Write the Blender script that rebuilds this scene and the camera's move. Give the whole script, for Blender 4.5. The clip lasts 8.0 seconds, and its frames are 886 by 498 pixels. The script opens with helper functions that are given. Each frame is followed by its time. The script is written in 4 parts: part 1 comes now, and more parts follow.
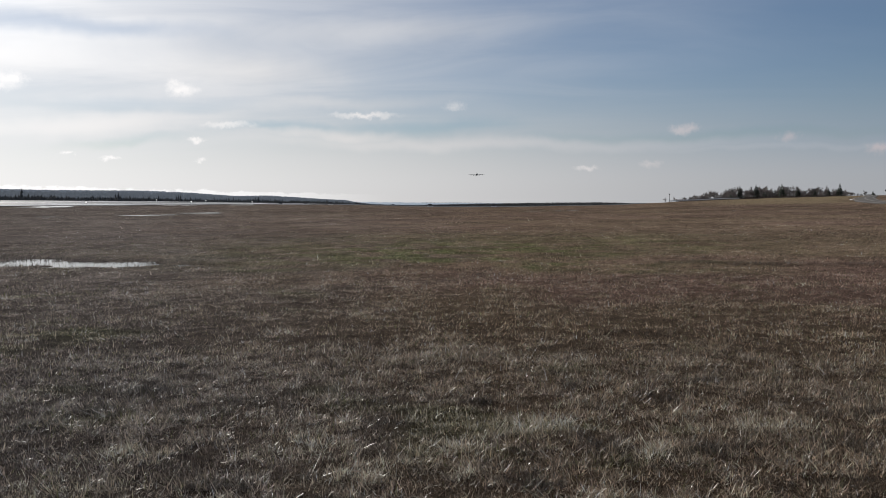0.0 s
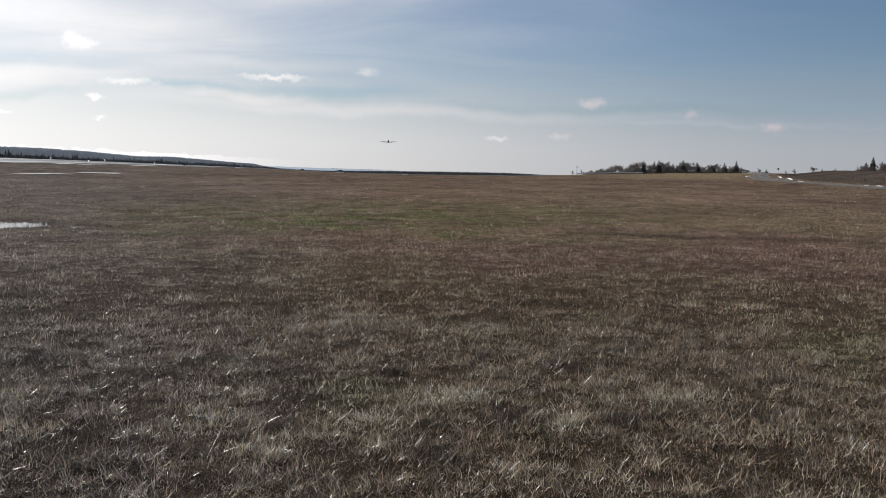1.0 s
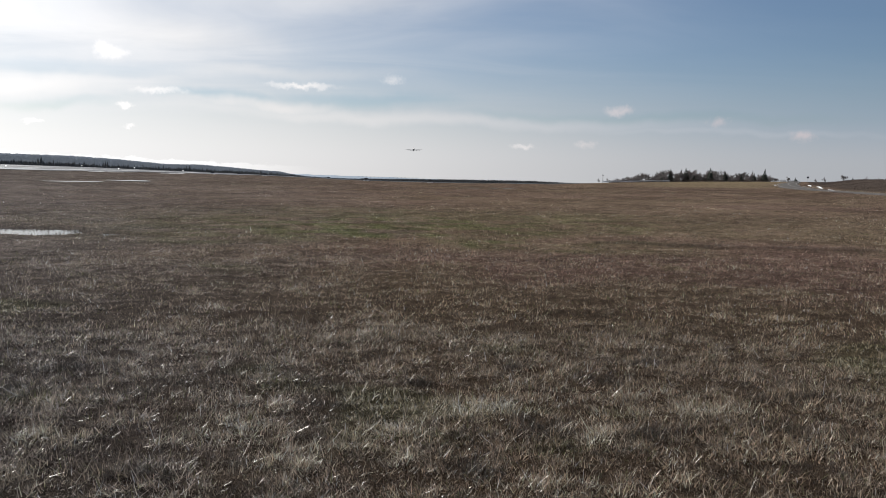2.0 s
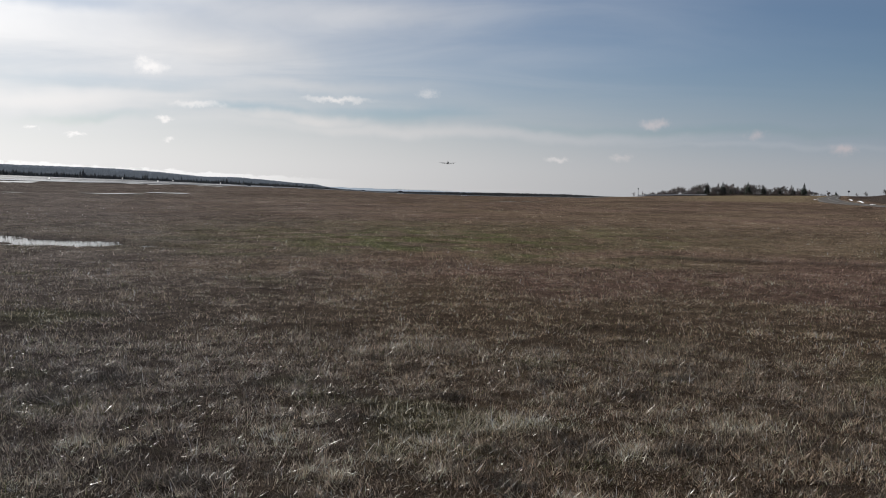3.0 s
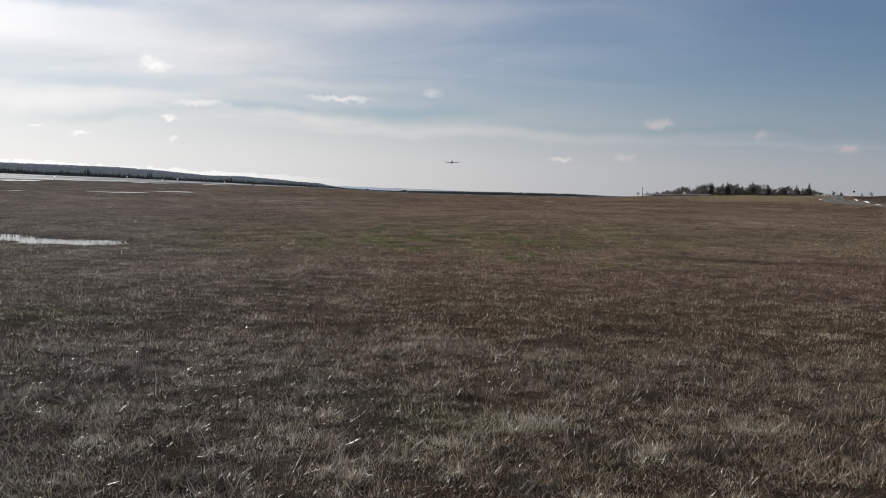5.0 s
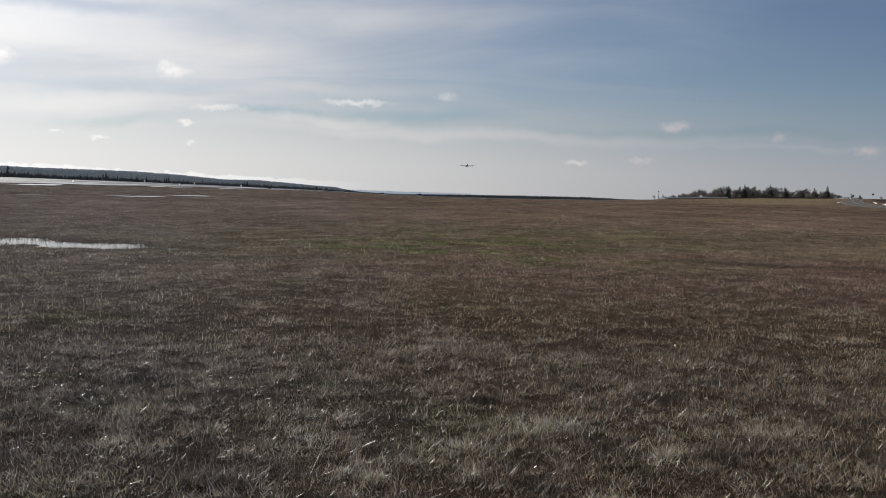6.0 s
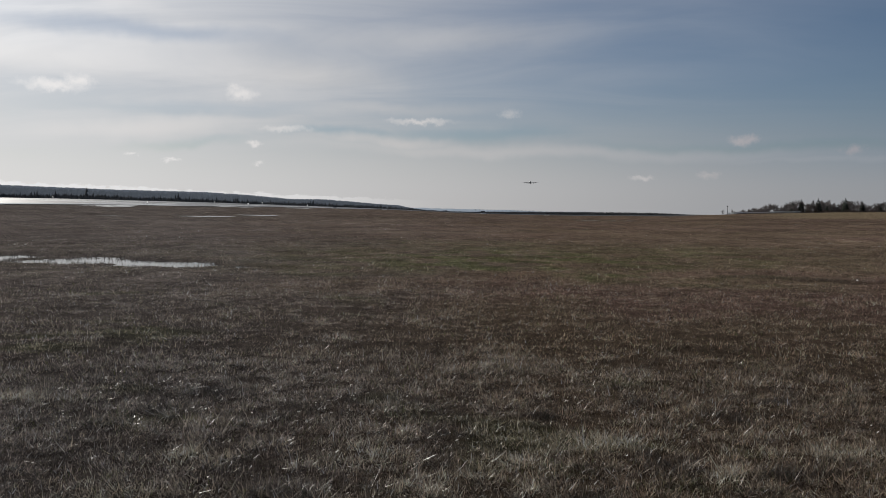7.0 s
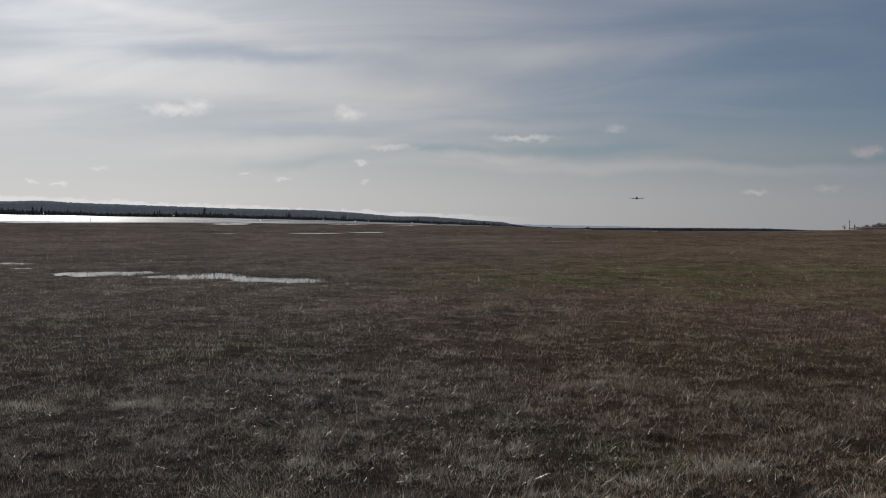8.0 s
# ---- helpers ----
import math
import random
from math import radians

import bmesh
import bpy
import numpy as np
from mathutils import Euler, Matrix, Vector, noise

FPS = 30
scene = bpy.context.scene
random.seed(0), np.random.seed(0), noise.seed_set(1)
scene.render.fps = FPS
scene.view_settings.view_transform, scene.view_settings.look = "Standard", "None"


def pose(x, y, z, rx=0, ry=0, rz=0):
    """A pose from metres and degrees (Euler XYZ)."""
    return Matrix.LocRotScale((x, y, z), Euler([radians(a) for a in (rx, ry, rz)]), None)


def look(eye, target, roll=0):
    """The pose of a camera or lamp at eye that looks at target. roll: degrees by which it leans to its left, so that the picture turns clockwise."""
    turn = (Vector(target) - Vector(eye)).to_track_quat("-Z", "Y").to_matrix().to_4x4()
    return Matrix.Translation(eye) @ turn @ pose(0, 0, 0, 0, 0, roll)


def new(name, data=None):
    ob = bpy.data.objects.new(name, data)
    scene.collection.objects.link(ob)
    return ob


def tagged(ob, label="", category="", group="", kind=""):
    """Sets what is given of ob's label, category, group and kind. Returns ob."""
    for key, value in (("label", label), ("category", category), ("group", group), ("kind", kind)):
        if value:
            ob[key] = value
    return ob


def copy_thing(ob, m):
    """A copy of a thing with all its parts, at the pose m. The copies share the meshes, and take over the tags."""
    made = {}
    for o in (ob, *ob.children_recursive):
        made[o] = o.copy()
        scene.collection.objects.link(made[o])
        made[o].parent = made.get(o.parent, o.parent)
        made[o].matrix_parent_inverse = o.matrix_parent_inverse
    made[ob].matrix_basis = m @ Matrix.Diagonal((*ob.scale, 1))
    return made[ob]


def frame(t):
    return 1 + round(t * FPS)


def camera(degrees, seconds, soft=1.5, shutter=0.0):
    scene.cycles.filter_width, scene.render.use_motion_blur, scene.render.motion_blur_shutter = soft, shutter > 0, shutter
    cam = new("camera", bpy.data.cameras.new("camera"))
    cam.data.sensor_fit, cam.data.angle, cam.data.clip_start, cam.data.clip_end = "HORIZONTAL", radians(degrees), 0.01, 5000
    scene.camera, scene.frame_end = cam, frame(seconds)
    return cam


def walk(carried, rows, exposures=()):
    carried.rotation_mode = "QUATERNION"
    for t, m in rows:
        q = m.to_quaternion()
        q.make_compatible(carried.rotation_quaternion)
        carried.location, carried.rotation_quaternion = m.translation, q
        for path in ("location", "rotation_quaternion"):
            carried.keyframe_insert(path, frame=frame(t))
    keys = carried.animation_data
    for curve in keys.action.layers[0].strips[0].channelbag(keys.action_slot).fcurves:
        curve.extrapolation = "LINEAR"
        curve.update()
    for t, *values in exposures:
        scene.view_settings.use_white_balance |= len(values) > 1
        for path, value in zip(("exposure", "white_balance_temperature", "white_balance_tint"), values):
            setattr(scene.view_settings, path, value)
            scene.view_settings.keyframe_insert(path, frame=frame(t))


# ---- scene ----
cam = camera(57.3, 8.0, soft=0.7)
PATH = [
    (0, (0.015, 0.046, 1.603), (0.014, 2.042, 1.479), -0.8),
    (0.5, (0.013, 0.191, 1.582), (0.029, 2.187, 1.452), -0.7),
    (0.6, (0.012, 0.214, 1.580), (0.068, 2.208, 1.439), -0.25),
    (0.7, (0.010, 0.234, 1.578), (0.128, 2.224, 1.413), 0.45),
    (0.8, (0.008, 0.250, 1.577), (0.183, 2.234, 1.392), 0.85),
    (0.9, (0.005, 0.261, 1.576), (0.217, 2.240, 1.379), 0.85),
    (1, (0.001, 0.265, 1.576), (0.221, 2.242, 1.373), 0.8),
    (1.5, (-0.02, 0.267, 1.586), (0.182, 2.246, 1.387), 0.8),
    (3, (-0.03, 0.225, 1.615), (0.046, 2.218, 1.461), 1.0),
    (3.5, (-0.037, 0.215, 1.613), (0.031, 2.209, 1.461), 1.0),
    (4, (-0.04, 0.219, 1.622), (0.025, 2.212, 1.467), 1.1),
    (5.5, (-0.135, 0.269, 1.61), (-0.068, 2.262, 1.454), 1.1),
    (6, (-0.117, 0.201, 1.619), (-0.088, 2.195, 1.471), 1.0),
    (6.2, (-0.106, 0.170, 1.621), (-0.123, 2.166, 1.492), 0.8),
    (6.4, (-0.096, 0.149, 1.621), (-0.176, 2.144, 1.510), 0.6),
    (6.5, (-0.092, 0.141, 1.621), (-0.193, 2.135, 1.506), 0.5),
    (7, (-0.085, 0.128, 1.618), (-0.213, 2.121, 1.511), 0.4),
    (7.2, (-0.096, 0.128, 1.615), (-0.261, 2.119, 1.523), 0.28),
    (7.3, (-0.107, 0.127, 1.613), (-0.307, 2.115, 1.528), 0.22),
    (7.5, (-0.127, 0.125, 1.612), (-0.414, 2.103, 1.535), 0.1),
    (8, (-0.14, 0.108, 1.616), (-0.521, 2.07, 1.549), 0.1),
]
EXPOSURES = [(t, stops, 6300, 10) for t, stops in ((0, -0.05), (0.5, -0.05), (0.8, 0.0), (1.1, 0.2), (1.5, 0.25), (3, -0.08), (4, -0.12), (5.5, -0.02), (6, -0.14), (7, -0.47), (8, -0.68))]
walk(cam, [(t, look(eye, target, roll)) for t, eye, target, roll in PATH], EXPOSURES)

# ---- sun and sky ----
SUN_AZ, SUN_EL = -38.0, 25.0


def bearing(az, el=0.0):
    a, e = radians(az), radians(el)
    return Vector((math.sin(a) * math.cos(e), math.cos(a) * math.cos(e), math.sin(e)))


sun_way = bearing(SUN_AZ, SUN_EL)
sun = new("sun", bpy.data.lights.new("sun", "SUN"))
sun.data.energy, sun.data.angle, sun.data.color = 4.6, radians(0.6), (1.0, 0.94, 0.85)
sun.matrix_world = look(sun_way * 100, (0, 0, 0))


class Nodes:
    """A short way to write node trees."""

    def __init__(self, tree):
        self.tree = tree
        tree.nodes.clear()

    def add(self, kind, sockets=None, **settings):
        n = self.tree.nodes.new(kind)
        for key, value in settings.items():
            setattr(n, key, value)
        for key, value in (sockets or {}).items():
            if isinstance(value, bpy.types.NodeSocket):
                self.tree.links.new(value, n.inputs[key])
            else:
                n.inputs[key].default_value = value
        return n

    def math(self, op, a, b=0.0, c=0.0):
        return self.add("ShaderNodeMath", {0: a, 1: b, 2: c}, operation=op).outputs[0]

    def vec(self, op, a, b=(0, 0, 0)):
        n = self.add("ShaderNodeVectorMath", {0: a, 1: b}, operation=op)
        return n.outputs["Value"] if op in ("LENGTH", "DOT_PRODUCT") else n.outputs["Vector"]

    def ramp(self, v, a, b, lo=0.0, hi=1.0):
        return self.add("ShaderNodeMapRange", {0: v, 1: a, 2: b, 3: lo, 4: hi}, interpolation_type="SMOOTHSTEP").outputs[0]

    def mix(self, f, a, b, blend="MIX"):
        n = self.add("ShaderNodeMix", {0: f, 6: a, 7: b}, data_type="RGBA", blend_type=blend)
        return n.outputs[2]

    def noise(self, v, scale, detail=3.0, rough=0.55, warp=0.0):
        return self.add("ShaderNodeTexNoise", {"Vector": v, "Scale": scale, "Detail": detail, "Roughness": rough, "Distortion": warp})


# small clouds: bearing, height, half width and half height in degrees, strength
PUFFS = [(-29.2, 7.4, 2.1, 0.42, 1.0), (-27.7, 7.75, 0.9, 0.5, 1.0), (-17.5, 7.45, 1.1, 0.42, 0.9), (-17.9, 7.8, 0.5, 0.35, 0.7), (-14.6, 5.2, 1.8, 0.24, 0.7),
         (-16.75, 4.1, 0.6, 0.2, 1.0), (-16.6, 2.88, 0.35, 0.13, 0.8), (-5.3, 5.85, 2.5, 0.24, 0.9), (1.0, 6.4, 0.85, 0.38, 0.55), (10.1, 2.02, 0.85, 0.2, 0.9),
         (16.5, 4.45, 0.95, 0.36, 0.9), (23.07, 3.68, 0.7, 0.32, 0.7), (14.3, 2.15, 0.7, 0.24, 0.6), (28.2, 2.78, 0.85, 0.4, 1.0), (-22.2, 2.9, 0.7, 0.16, 0.9),
         (-24.6, 3.3, 0.3, 0.14, 0.8), (-34.0, 3.45, 0.6, 0.16, 0.7), (-36.4, 2.4, 0.55, 0.12, 0.9), (-37.9, 2.47, 0.6, 0.12, 0.9)]
# long bars of thin cloud: bearing, height, half width, half height, slope, strength
BARS = [(-24.0, 5.0, 9.0, 0.75, 0.075, 1.0), (-7.3, 4.35, 4.6, 0.5, -0.02, 1.0), (4.0, 3.75, 20.0, 0.5, -0.02, 0.85), (24.0, 3.0, 12.0, 0.25, -0.02, 0.6), (-33.0, 9.2, 13.0, 1.3, -0.015, 0.8),
        (-13.0, 8.7, 9.0, 1.5, -0.03, 0.8), (-8.0, 6.6, 10.0, 0.5, 0.02, 0.45), (-30.0, 13.3, 9.0, 0.6, -0.1, 0.6), (-2.0, 11.6, 10.0, 1.0, 0.03, 0.4)]
# clearer gaps between them
GAPS = [(-21.5, 4.05, 5.5, 0.4, 0.09, 0.8), (-11.5, 4.95, 5.0, 0.38, -0.01, 0.9), (-1.0, 5.0, 8.0, 0.6, -0.01, 0.9), (18.0, 4.0, 14.0, 0.5, -0.02, 0.7), (-24.0, 11.2, 9.0, 0.7, 0.0, 0.7), (-20.0, 6.4, 9.0, 0.55, 0.02, 0.55)]
world = bpy.data.worlds.new("sky")
scene.world = world
world.use_nodes = True
w = Nodes(world.node_tree)
way = w.vec("NORMALIZE", w.add("ShaderNodeTexCoord").outputs["Generated"])
sep = w.add("ShaderNodeSeparateXYZ", {0: way})
sx, sy, sz = sep.outputs
blue = w.add("ShaderNodeTexSky", sky_type="NISHITA", sun_disc=False, sun_elevation=radians(SUN_EL), sun_rotation=radians(SUN_AZ),
             altitude=100.0, air_density=1.0, dust_density=0.4, ozone_density=1.5).outputs[0]
az = w.math("DEGREES", w.math("ARCTAN2", sx, sy))
el = w.math("DEGREES", w.math("ARCSINE", sz))
toward = w.math("MAXIMUM", w.vec("DOT_PRODUCT", way, tuple(sun_way)), 0.0)
wide_sun = w.math("POWER", toward, 3.5)
near_sun = w.math("POWER", toward, 16.0)
close_sun = w.math("POWER", toward, 70.0)
# thin high cloud, laid out on a level sheet so that it closes up towards the horizon
den = w.math("ADD", w.math("MAXIMUM", sz, 0.0), 0.09)
sheet = w.add("ShaderNodeCombineXYZ", {0: w.math("DIVIDE", sx, den), 1: w.math("DIVIDE", sy, den)}).outputs[0]
bands = w.add("ShaderNodeMapping", {"Vector": sheet, "Rotation": (0, 0, radians(-14)), "Scale": (0.22, 0.5, 1)}).outputs[0]
broad = w.noise(bands, 0.75, 3.0, 0.45, 0.5).outputs[0]
fine = w.noise(bands, 2.6, 5.0, 0.55, 0.9).outputs[0]
place = w.add("ShaderNodeCombineXYZ", {0: az, 1: el}).outputs[0]
slow = w.vec("SUBTRACT", w.noise(way, 11.0, 4.0, 0.55).outputs["Color"], (0.5, 0.5, 0.5))
drift = w.vec("ADD", place, w.vec("MULTIPLY", slow, (9.0, 1.6, 0.0)))
ragged = w.vec("SUBTRACT", w.noise(way, 75.0, 5.0, 0.65).outputs["Color"], (0.5, 0.5, 0.5))
frayed = w.vec("ADD", place, w.vec("MULTIPLY", ragged, (2.2, 1.0, 0.0)))


def banks(rows, near, far):
    """The greatest of many soft lens-shaped spots."""
    best = 0.0
    for a, e, ww, hh, slope, strength in rows:
        x, y, _ = w.add("ShaderNodeSeparateXYZ", {0: w.vec("SUBTRACT", near, (a, e, 0))}).outputs
        up = w.math("SUBTRACT", y, w.math("MULTIPLY", x, slope))
        d = w.vec("LENGTH", w.add("ShaderNodeCombineXYZ", {0: w.math("DIVIDE", x, ww), 1: w.math("DIVIDE", up, hh)}).outputs[0])
        best = w.math("MAXIMUM", best, w.ramp(d, far, 0.0, 0.0, strength))
    return best


bars = banks(BARS, drift, 1.35)
gaps = banks(GAPS, drift, 1.35)
puffs = banks([(a, e, ww, hh, 0.0, k) for a, e, ww, hh, k in PUFFS], frayed, 1.35)
veil = w.ramp(w.math("ADD", w.math("MULTIPLY", broad, 0.68), w.math("MULTIPLY", fine, 0.32)), 0.34, 0.64)
veil = w.math("ADD", w.math("MULTIPLY", veil, 0.6), 0.36)
veil = w.math("MULTIPLY", veil, w.ramp(el, 1.0, 5.0))
veil = w.math("MULTIPLY", veil, w.ramp(az, 38.0, -26.0, 0.16, 1.0))
veil = w.math("MULTIPLY", veil, w.math("SUBTRACT", 1.0, w.math("MULTIPLY", gaps, 0.75)))
# low haze
haze = w.math("MULTIPLY", w.ramp(el, 8.5, 0.8), 0.92)
haze = w.math("MULTIPLY", haze, w.math("SUBTRACT", 1.0, w.math("MULTIPLY", gaps, 0.72)))
# a low bank of cloud over the hills
lumps = w.noise(w.vec("MULTIPLY", frayed, (0.9, 2.0, 0)), 1.0, 5.0, 0.65).outputs[0]
top = w.math("ADD", w.math("MULTIPLY", w.math("ADD", az, 8.0), -0.036), w.math("MULTIPLY", lumps, 0.8))
top = w.math("ADD", top, 0.1)
bank = w.ramp(w.math("SUBTRACT", top, el), -0.02, 0.12)
bank = w.math("MULTIPLY", bank, w.ramp(az, -3.0, -14.0))
glow = w.math("ADD", w.math("MULTIPLY", wide_sun, 4.2), w.math("ADD", w.math("MULTIPLY", near_sun, 4.0), w.math("MULTIPLY", close_sun, 7.0)))
pale = w.mix(1.0, w.mix(w.ramp(az, -12.0, 36.0), (4.7, 4.55, 4.5, 1), w.mix(w.ramp(el, 0.6, 4.5), (3.35, 3.45, 3.65, 1), (2.75, 3.25, 4.0, 1))), w.add("ShaderNodeCombineXYZ", {0: glow, 1: w.math("MULTIPLY", glow, 0.99), 2: w.math("MULTIPLY", glow, 0.965)}).outputs[0], "ADD")
swing = w.math("MULTIPLY", w.ramp(fine, 0.3, 0.7, -0.07, 0.06), w.ramp(el, 4.0, 10.0))
grey = w.math("ADD", swing, w.ramp(el, 1.0, 5.0, 1.12, 1.0))
pale = w.mix(1.0, pale, w.add("ShaderNodeCombineXYZ", {0: grey, 1: grey, 2: grey}).outputs[0], "MULTIPLY")
white = w.mix(1.0, pale, (2.6, 2.5, 2.3, 1), "ADD")
warm = w.mix(1.0, pale, w.mix(w.ramp(az, 4.0, 22.0), (2.4, 2.1, 1.8, 1), (1.9, 1.0, 0.5, 1)), "ADD")
blue = w.mix(1.0, blue, (0.47, 0.52, 0.605, 1), "MULTIPLY")
colour = w.mix(haze, blue, pale)
colour = w.mix(veil, colour, pale)
colour = w.mix(w.math("MULTIPLY", bars, w.ramp(az, -10.0, 24.0, 0.8, 0.5)), colour, w.mix(1.0, pale, (1.0, 0.82, 0.6, 1), "ADD"))
colour = w.mix(w.math("MULTIPLY", puffs, w.ramp(az, -20.0, 20.0, 0.95, 0.8)), colour, warm)
colour = w.mix(w.math("MULTIPLY", bank, 0.7), colour, white)
w.add("ShaderNodeOutputWorld", {0: w.add("ShaderNodeBackground", {0: colour, 1: 0.1}).outputs[0]})


# ---- materials ----
def surface(name, colour, rough=0.7, metal=0.0, vary=0.25, scale=2.0, bump=0.0, attribute="", through_light=0.0, grain=25.0, spec=0.5, per_thing=0.0, fleck=0.0):
    mat = bpy.data.materials.new(name)
    mat.use_nodes = True
    m = Nodes(mat.node_tree)
    at = m.add("ShaderNodeTexCoord").outputs["Object"] if not attribute else m.add("ShaderNodeNewGeometry").outputs["Position"]
    big = m.noise(at, scale, 4.0, 0.6).outputs[0]
    small = m.noise(at, scale * grain, 3.0, 0.6).outputs[0]
    both = m.math("ADD", m.math("MULTIPLY", big, 0.6), m.math("MULTIPLY", small, 0.4))
    if per_thing:
        both = m.math("ADD", both, m.math("MULTIPLY", m.math("SUBTRACT", m.add("ShaderNodeObjectInfo").outputs["Random"], 0.5), per_thing))
    factor = m.ramp(both, 0.3, 0.7, 1 - vary, 1 + vary)
    if fleck:
        factor = m.math("MULTIPLY", factor, m.ramp(small, 0.36, 0.66, 1 - fleck, 1 + 1.3 * fleck))
    base = m.add("ShaderNodeAttribute", attribute_name=attribute).outputs["Color"] if attribute else (*colour, 1)
    shade = m.add("ShaderNodeCombineXYZ", {0: factor, 1: factor, 2: factor}).outputs[0]
    tone = m.mix(1.0, base, shade, "MULTIPLY")
    p = m.add("ShaderNodeBsdfPrincipled", {"Base Color": tone, "Metallic": metal, "Specular IOR Level": spec,
                                           "Roughness": m.ramp(small, 0.3, 0.7, max(rough - 0.08, 0.02), min(rough + 0.08, 1.0))})
    if bump:
        b = m.add("ShaderNodeBump", {"Strength": 1.0, "Distance": bump, "Height": both})
        m.tree.links.new(b.outputs[0], p.inputs["Normal"])
    out = p.outputs[0]
    if through_light:
        out = m.add("ShaderNodeMixShader", {0: through_light, 1: out, 2: m.add("ShaderNodeBsdfTranslucent", {0: tone}).outputs[0]}).outputs[0]
    m.add("ShaderNodeOutputMaterial", {0: out})
    return mat


def wet(name, dry, rough_lo, rough_hi, stretch, scale, bump=0.0, dry_gloss=0.5, span=(0.32, 0.58)):
    """A surface that lies partly under a film of water."""
    mat = bpy.data.materials.new(name)
    mat.use_nodes = True
    m = Nodes(mat.node_tree)
    at = m.vec("MULTIPLY", m.add("ShaderNodeNewGeometry").outputs["Position"], stretch)
    film = m.ramp(m.noise(at, scale, 5.0, 0.6).outputs[0], *span)
    p = m.add("ShaderNodeBsdfPrincipled", {"Base Color": (*dry, 1), "Roughness": m.ramp(film, 0, 1, rough_lo, rough_hi), "IOR": 1.33, "Specular IOR Level": m.ramp(film, 0, 1, 0.5, dry_gloss)})
    if bump:
        h = m.noise(m.add("ShaderNodeNewGeometry").outputs["Position"], 6.0, 2.0).outputs[0]
        m.tree.links.new(m.add("ShaderNodeBump", {"Strength": 1.0, "Distance": bump, "Height": h}).outputs[0], p.inputs["Normal"])
    m.add("ShaderNodeOutputMaterial", {0: p.outputs[0]})
    return mat


TURF = surface("turf", (0.1, 0.08, 0.05), 0.9, vary=0.6, scale=5.0, bump=0.04, attribute="tint", grain=22.0, spec=0.0, fleck=0.65)
BLADE = surface("grass_blade", (0.2, 0.15, 0.1), 0.36, vary=0.15, scale=3.0, attribute="tint", through_light=0.2, spec=0.36)
BLADE_DULL = surface("weathered_grass", (0.2, 0.15, 0.1), 0.6, vary=0.2, scale=3.0, attribute="tint", through_light=0.3, spec=0.16)
WATER = wet("standing_water", (0.02, 0.022, 0.02), 0.03, 0.09, (1, 1, 1), 0.8, 0.0015)
TARMAC = wet("wet_tarmac", (0.06, 0.061, 0.065), 0.06, 0.45, (0.006, 0.05, 1), 1.0, dry_gloss=0.07, span=(0.3, 0.52))
ASPHALT = surface("road_asphalt", (0.105, 0.095, 0.085), 0.9, spec=0.2, vary=0.2, scale=0.25, bump=0.004)
SNOW = surface("old_snow", (0.8, 0.81, 0.83), 0.6, vary=0.12, scale=1.5, bump=0.05)
BARK = surface("bark", (0.17, 0.152, 0.145), 0.9, vary=0.35, scale=1.5, per_thing=0.3)
TWIG = surface("bare_twigs", (0.2, 0.18, 0.172), 0.85, vary=0.3, scale=0.8, per_thing=0.3, through_light=0.3)
NEEDLE = surface("spruce_needles", (0.06, 0.075, 0.055), 0.75, vary=0.4, scale=0.9, per_thing=0.4)
FOREST = surface("mixed_forest", (0.11, 0.112, 0.112), 0.9, vary=0.3, scale=0.02, through_light=0.25, spec=0.0)
# bluish haze mixed into the nearer hills' base colour
HILL_WOOD = surface("hill_wood_haze_tint", (0.1, 0.11, 0.125), 0.9, vary=0.2, scale=0.01, through_light=0.3, spec=0.0)
BRUSH = surface("dead_brush", (0.105, 0.082, 0.072), 0.9, spec=0.1, vary=0.4, scale=0.35, through_light=0.15)
WHITE = surface("white_paint", (0.8, 0.8, 0.78), 0.45, vary=0.08, scale=1.2)
ZINC = surface("galvanised_steel", (0.35, 0.36, 0.37), 0.45, 0.8, 0.15, 2.0)
DARK = surface("dark_metal", (0.05, 0.05, 0.055), 0.5, 0.3, 0.2, 2.0)
WORN = surface("worn_road_paint", (0.27, 0.255, 0.225), 0.85, vary=0.35, scale=0.6, spec=0.1)
AIR_WHITE = surface("aircraft_white", (0.12, 0.125, 0.13), 0.4, vary=0.06, scale=0.1)
AIR_GREY = surface("aircraft_grey", (0.06, 0.063, 0.068), 0.45, vary=0.08, scale=0.1)
RUBBER = surface("tyre_rubber", (0.03, 0.03, 0.03), 0.8, vary=0.1)
GLASS = surface("windscreen_glass", (0.02, 0.025, 0.03), 0.08, vary=0.02)
# the farther ridges: more haze painted into the base colours
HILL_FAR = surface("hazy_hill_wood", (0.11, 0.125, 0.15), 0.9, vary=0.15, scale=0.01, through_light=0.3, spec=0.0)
FAR_BLUE = surface("distant_ridge_haze", (0.2, 0.25, 0.31), 0.9, vary=0.08, scale=0.004)


LAMP = surface("lit_lamp_glass", (0.8, 0.8, 0.8), 0.2, vary=0.02)
LAMP.node_tree.nodes["Principled BSDF"].inputs["Emission Color"].default_value = (1.0, 0.96, 0.88, 1)
LAMP.node_tree.nodes["Principled BSDF"].inputs["Emission Strength"].default_value = 1.2
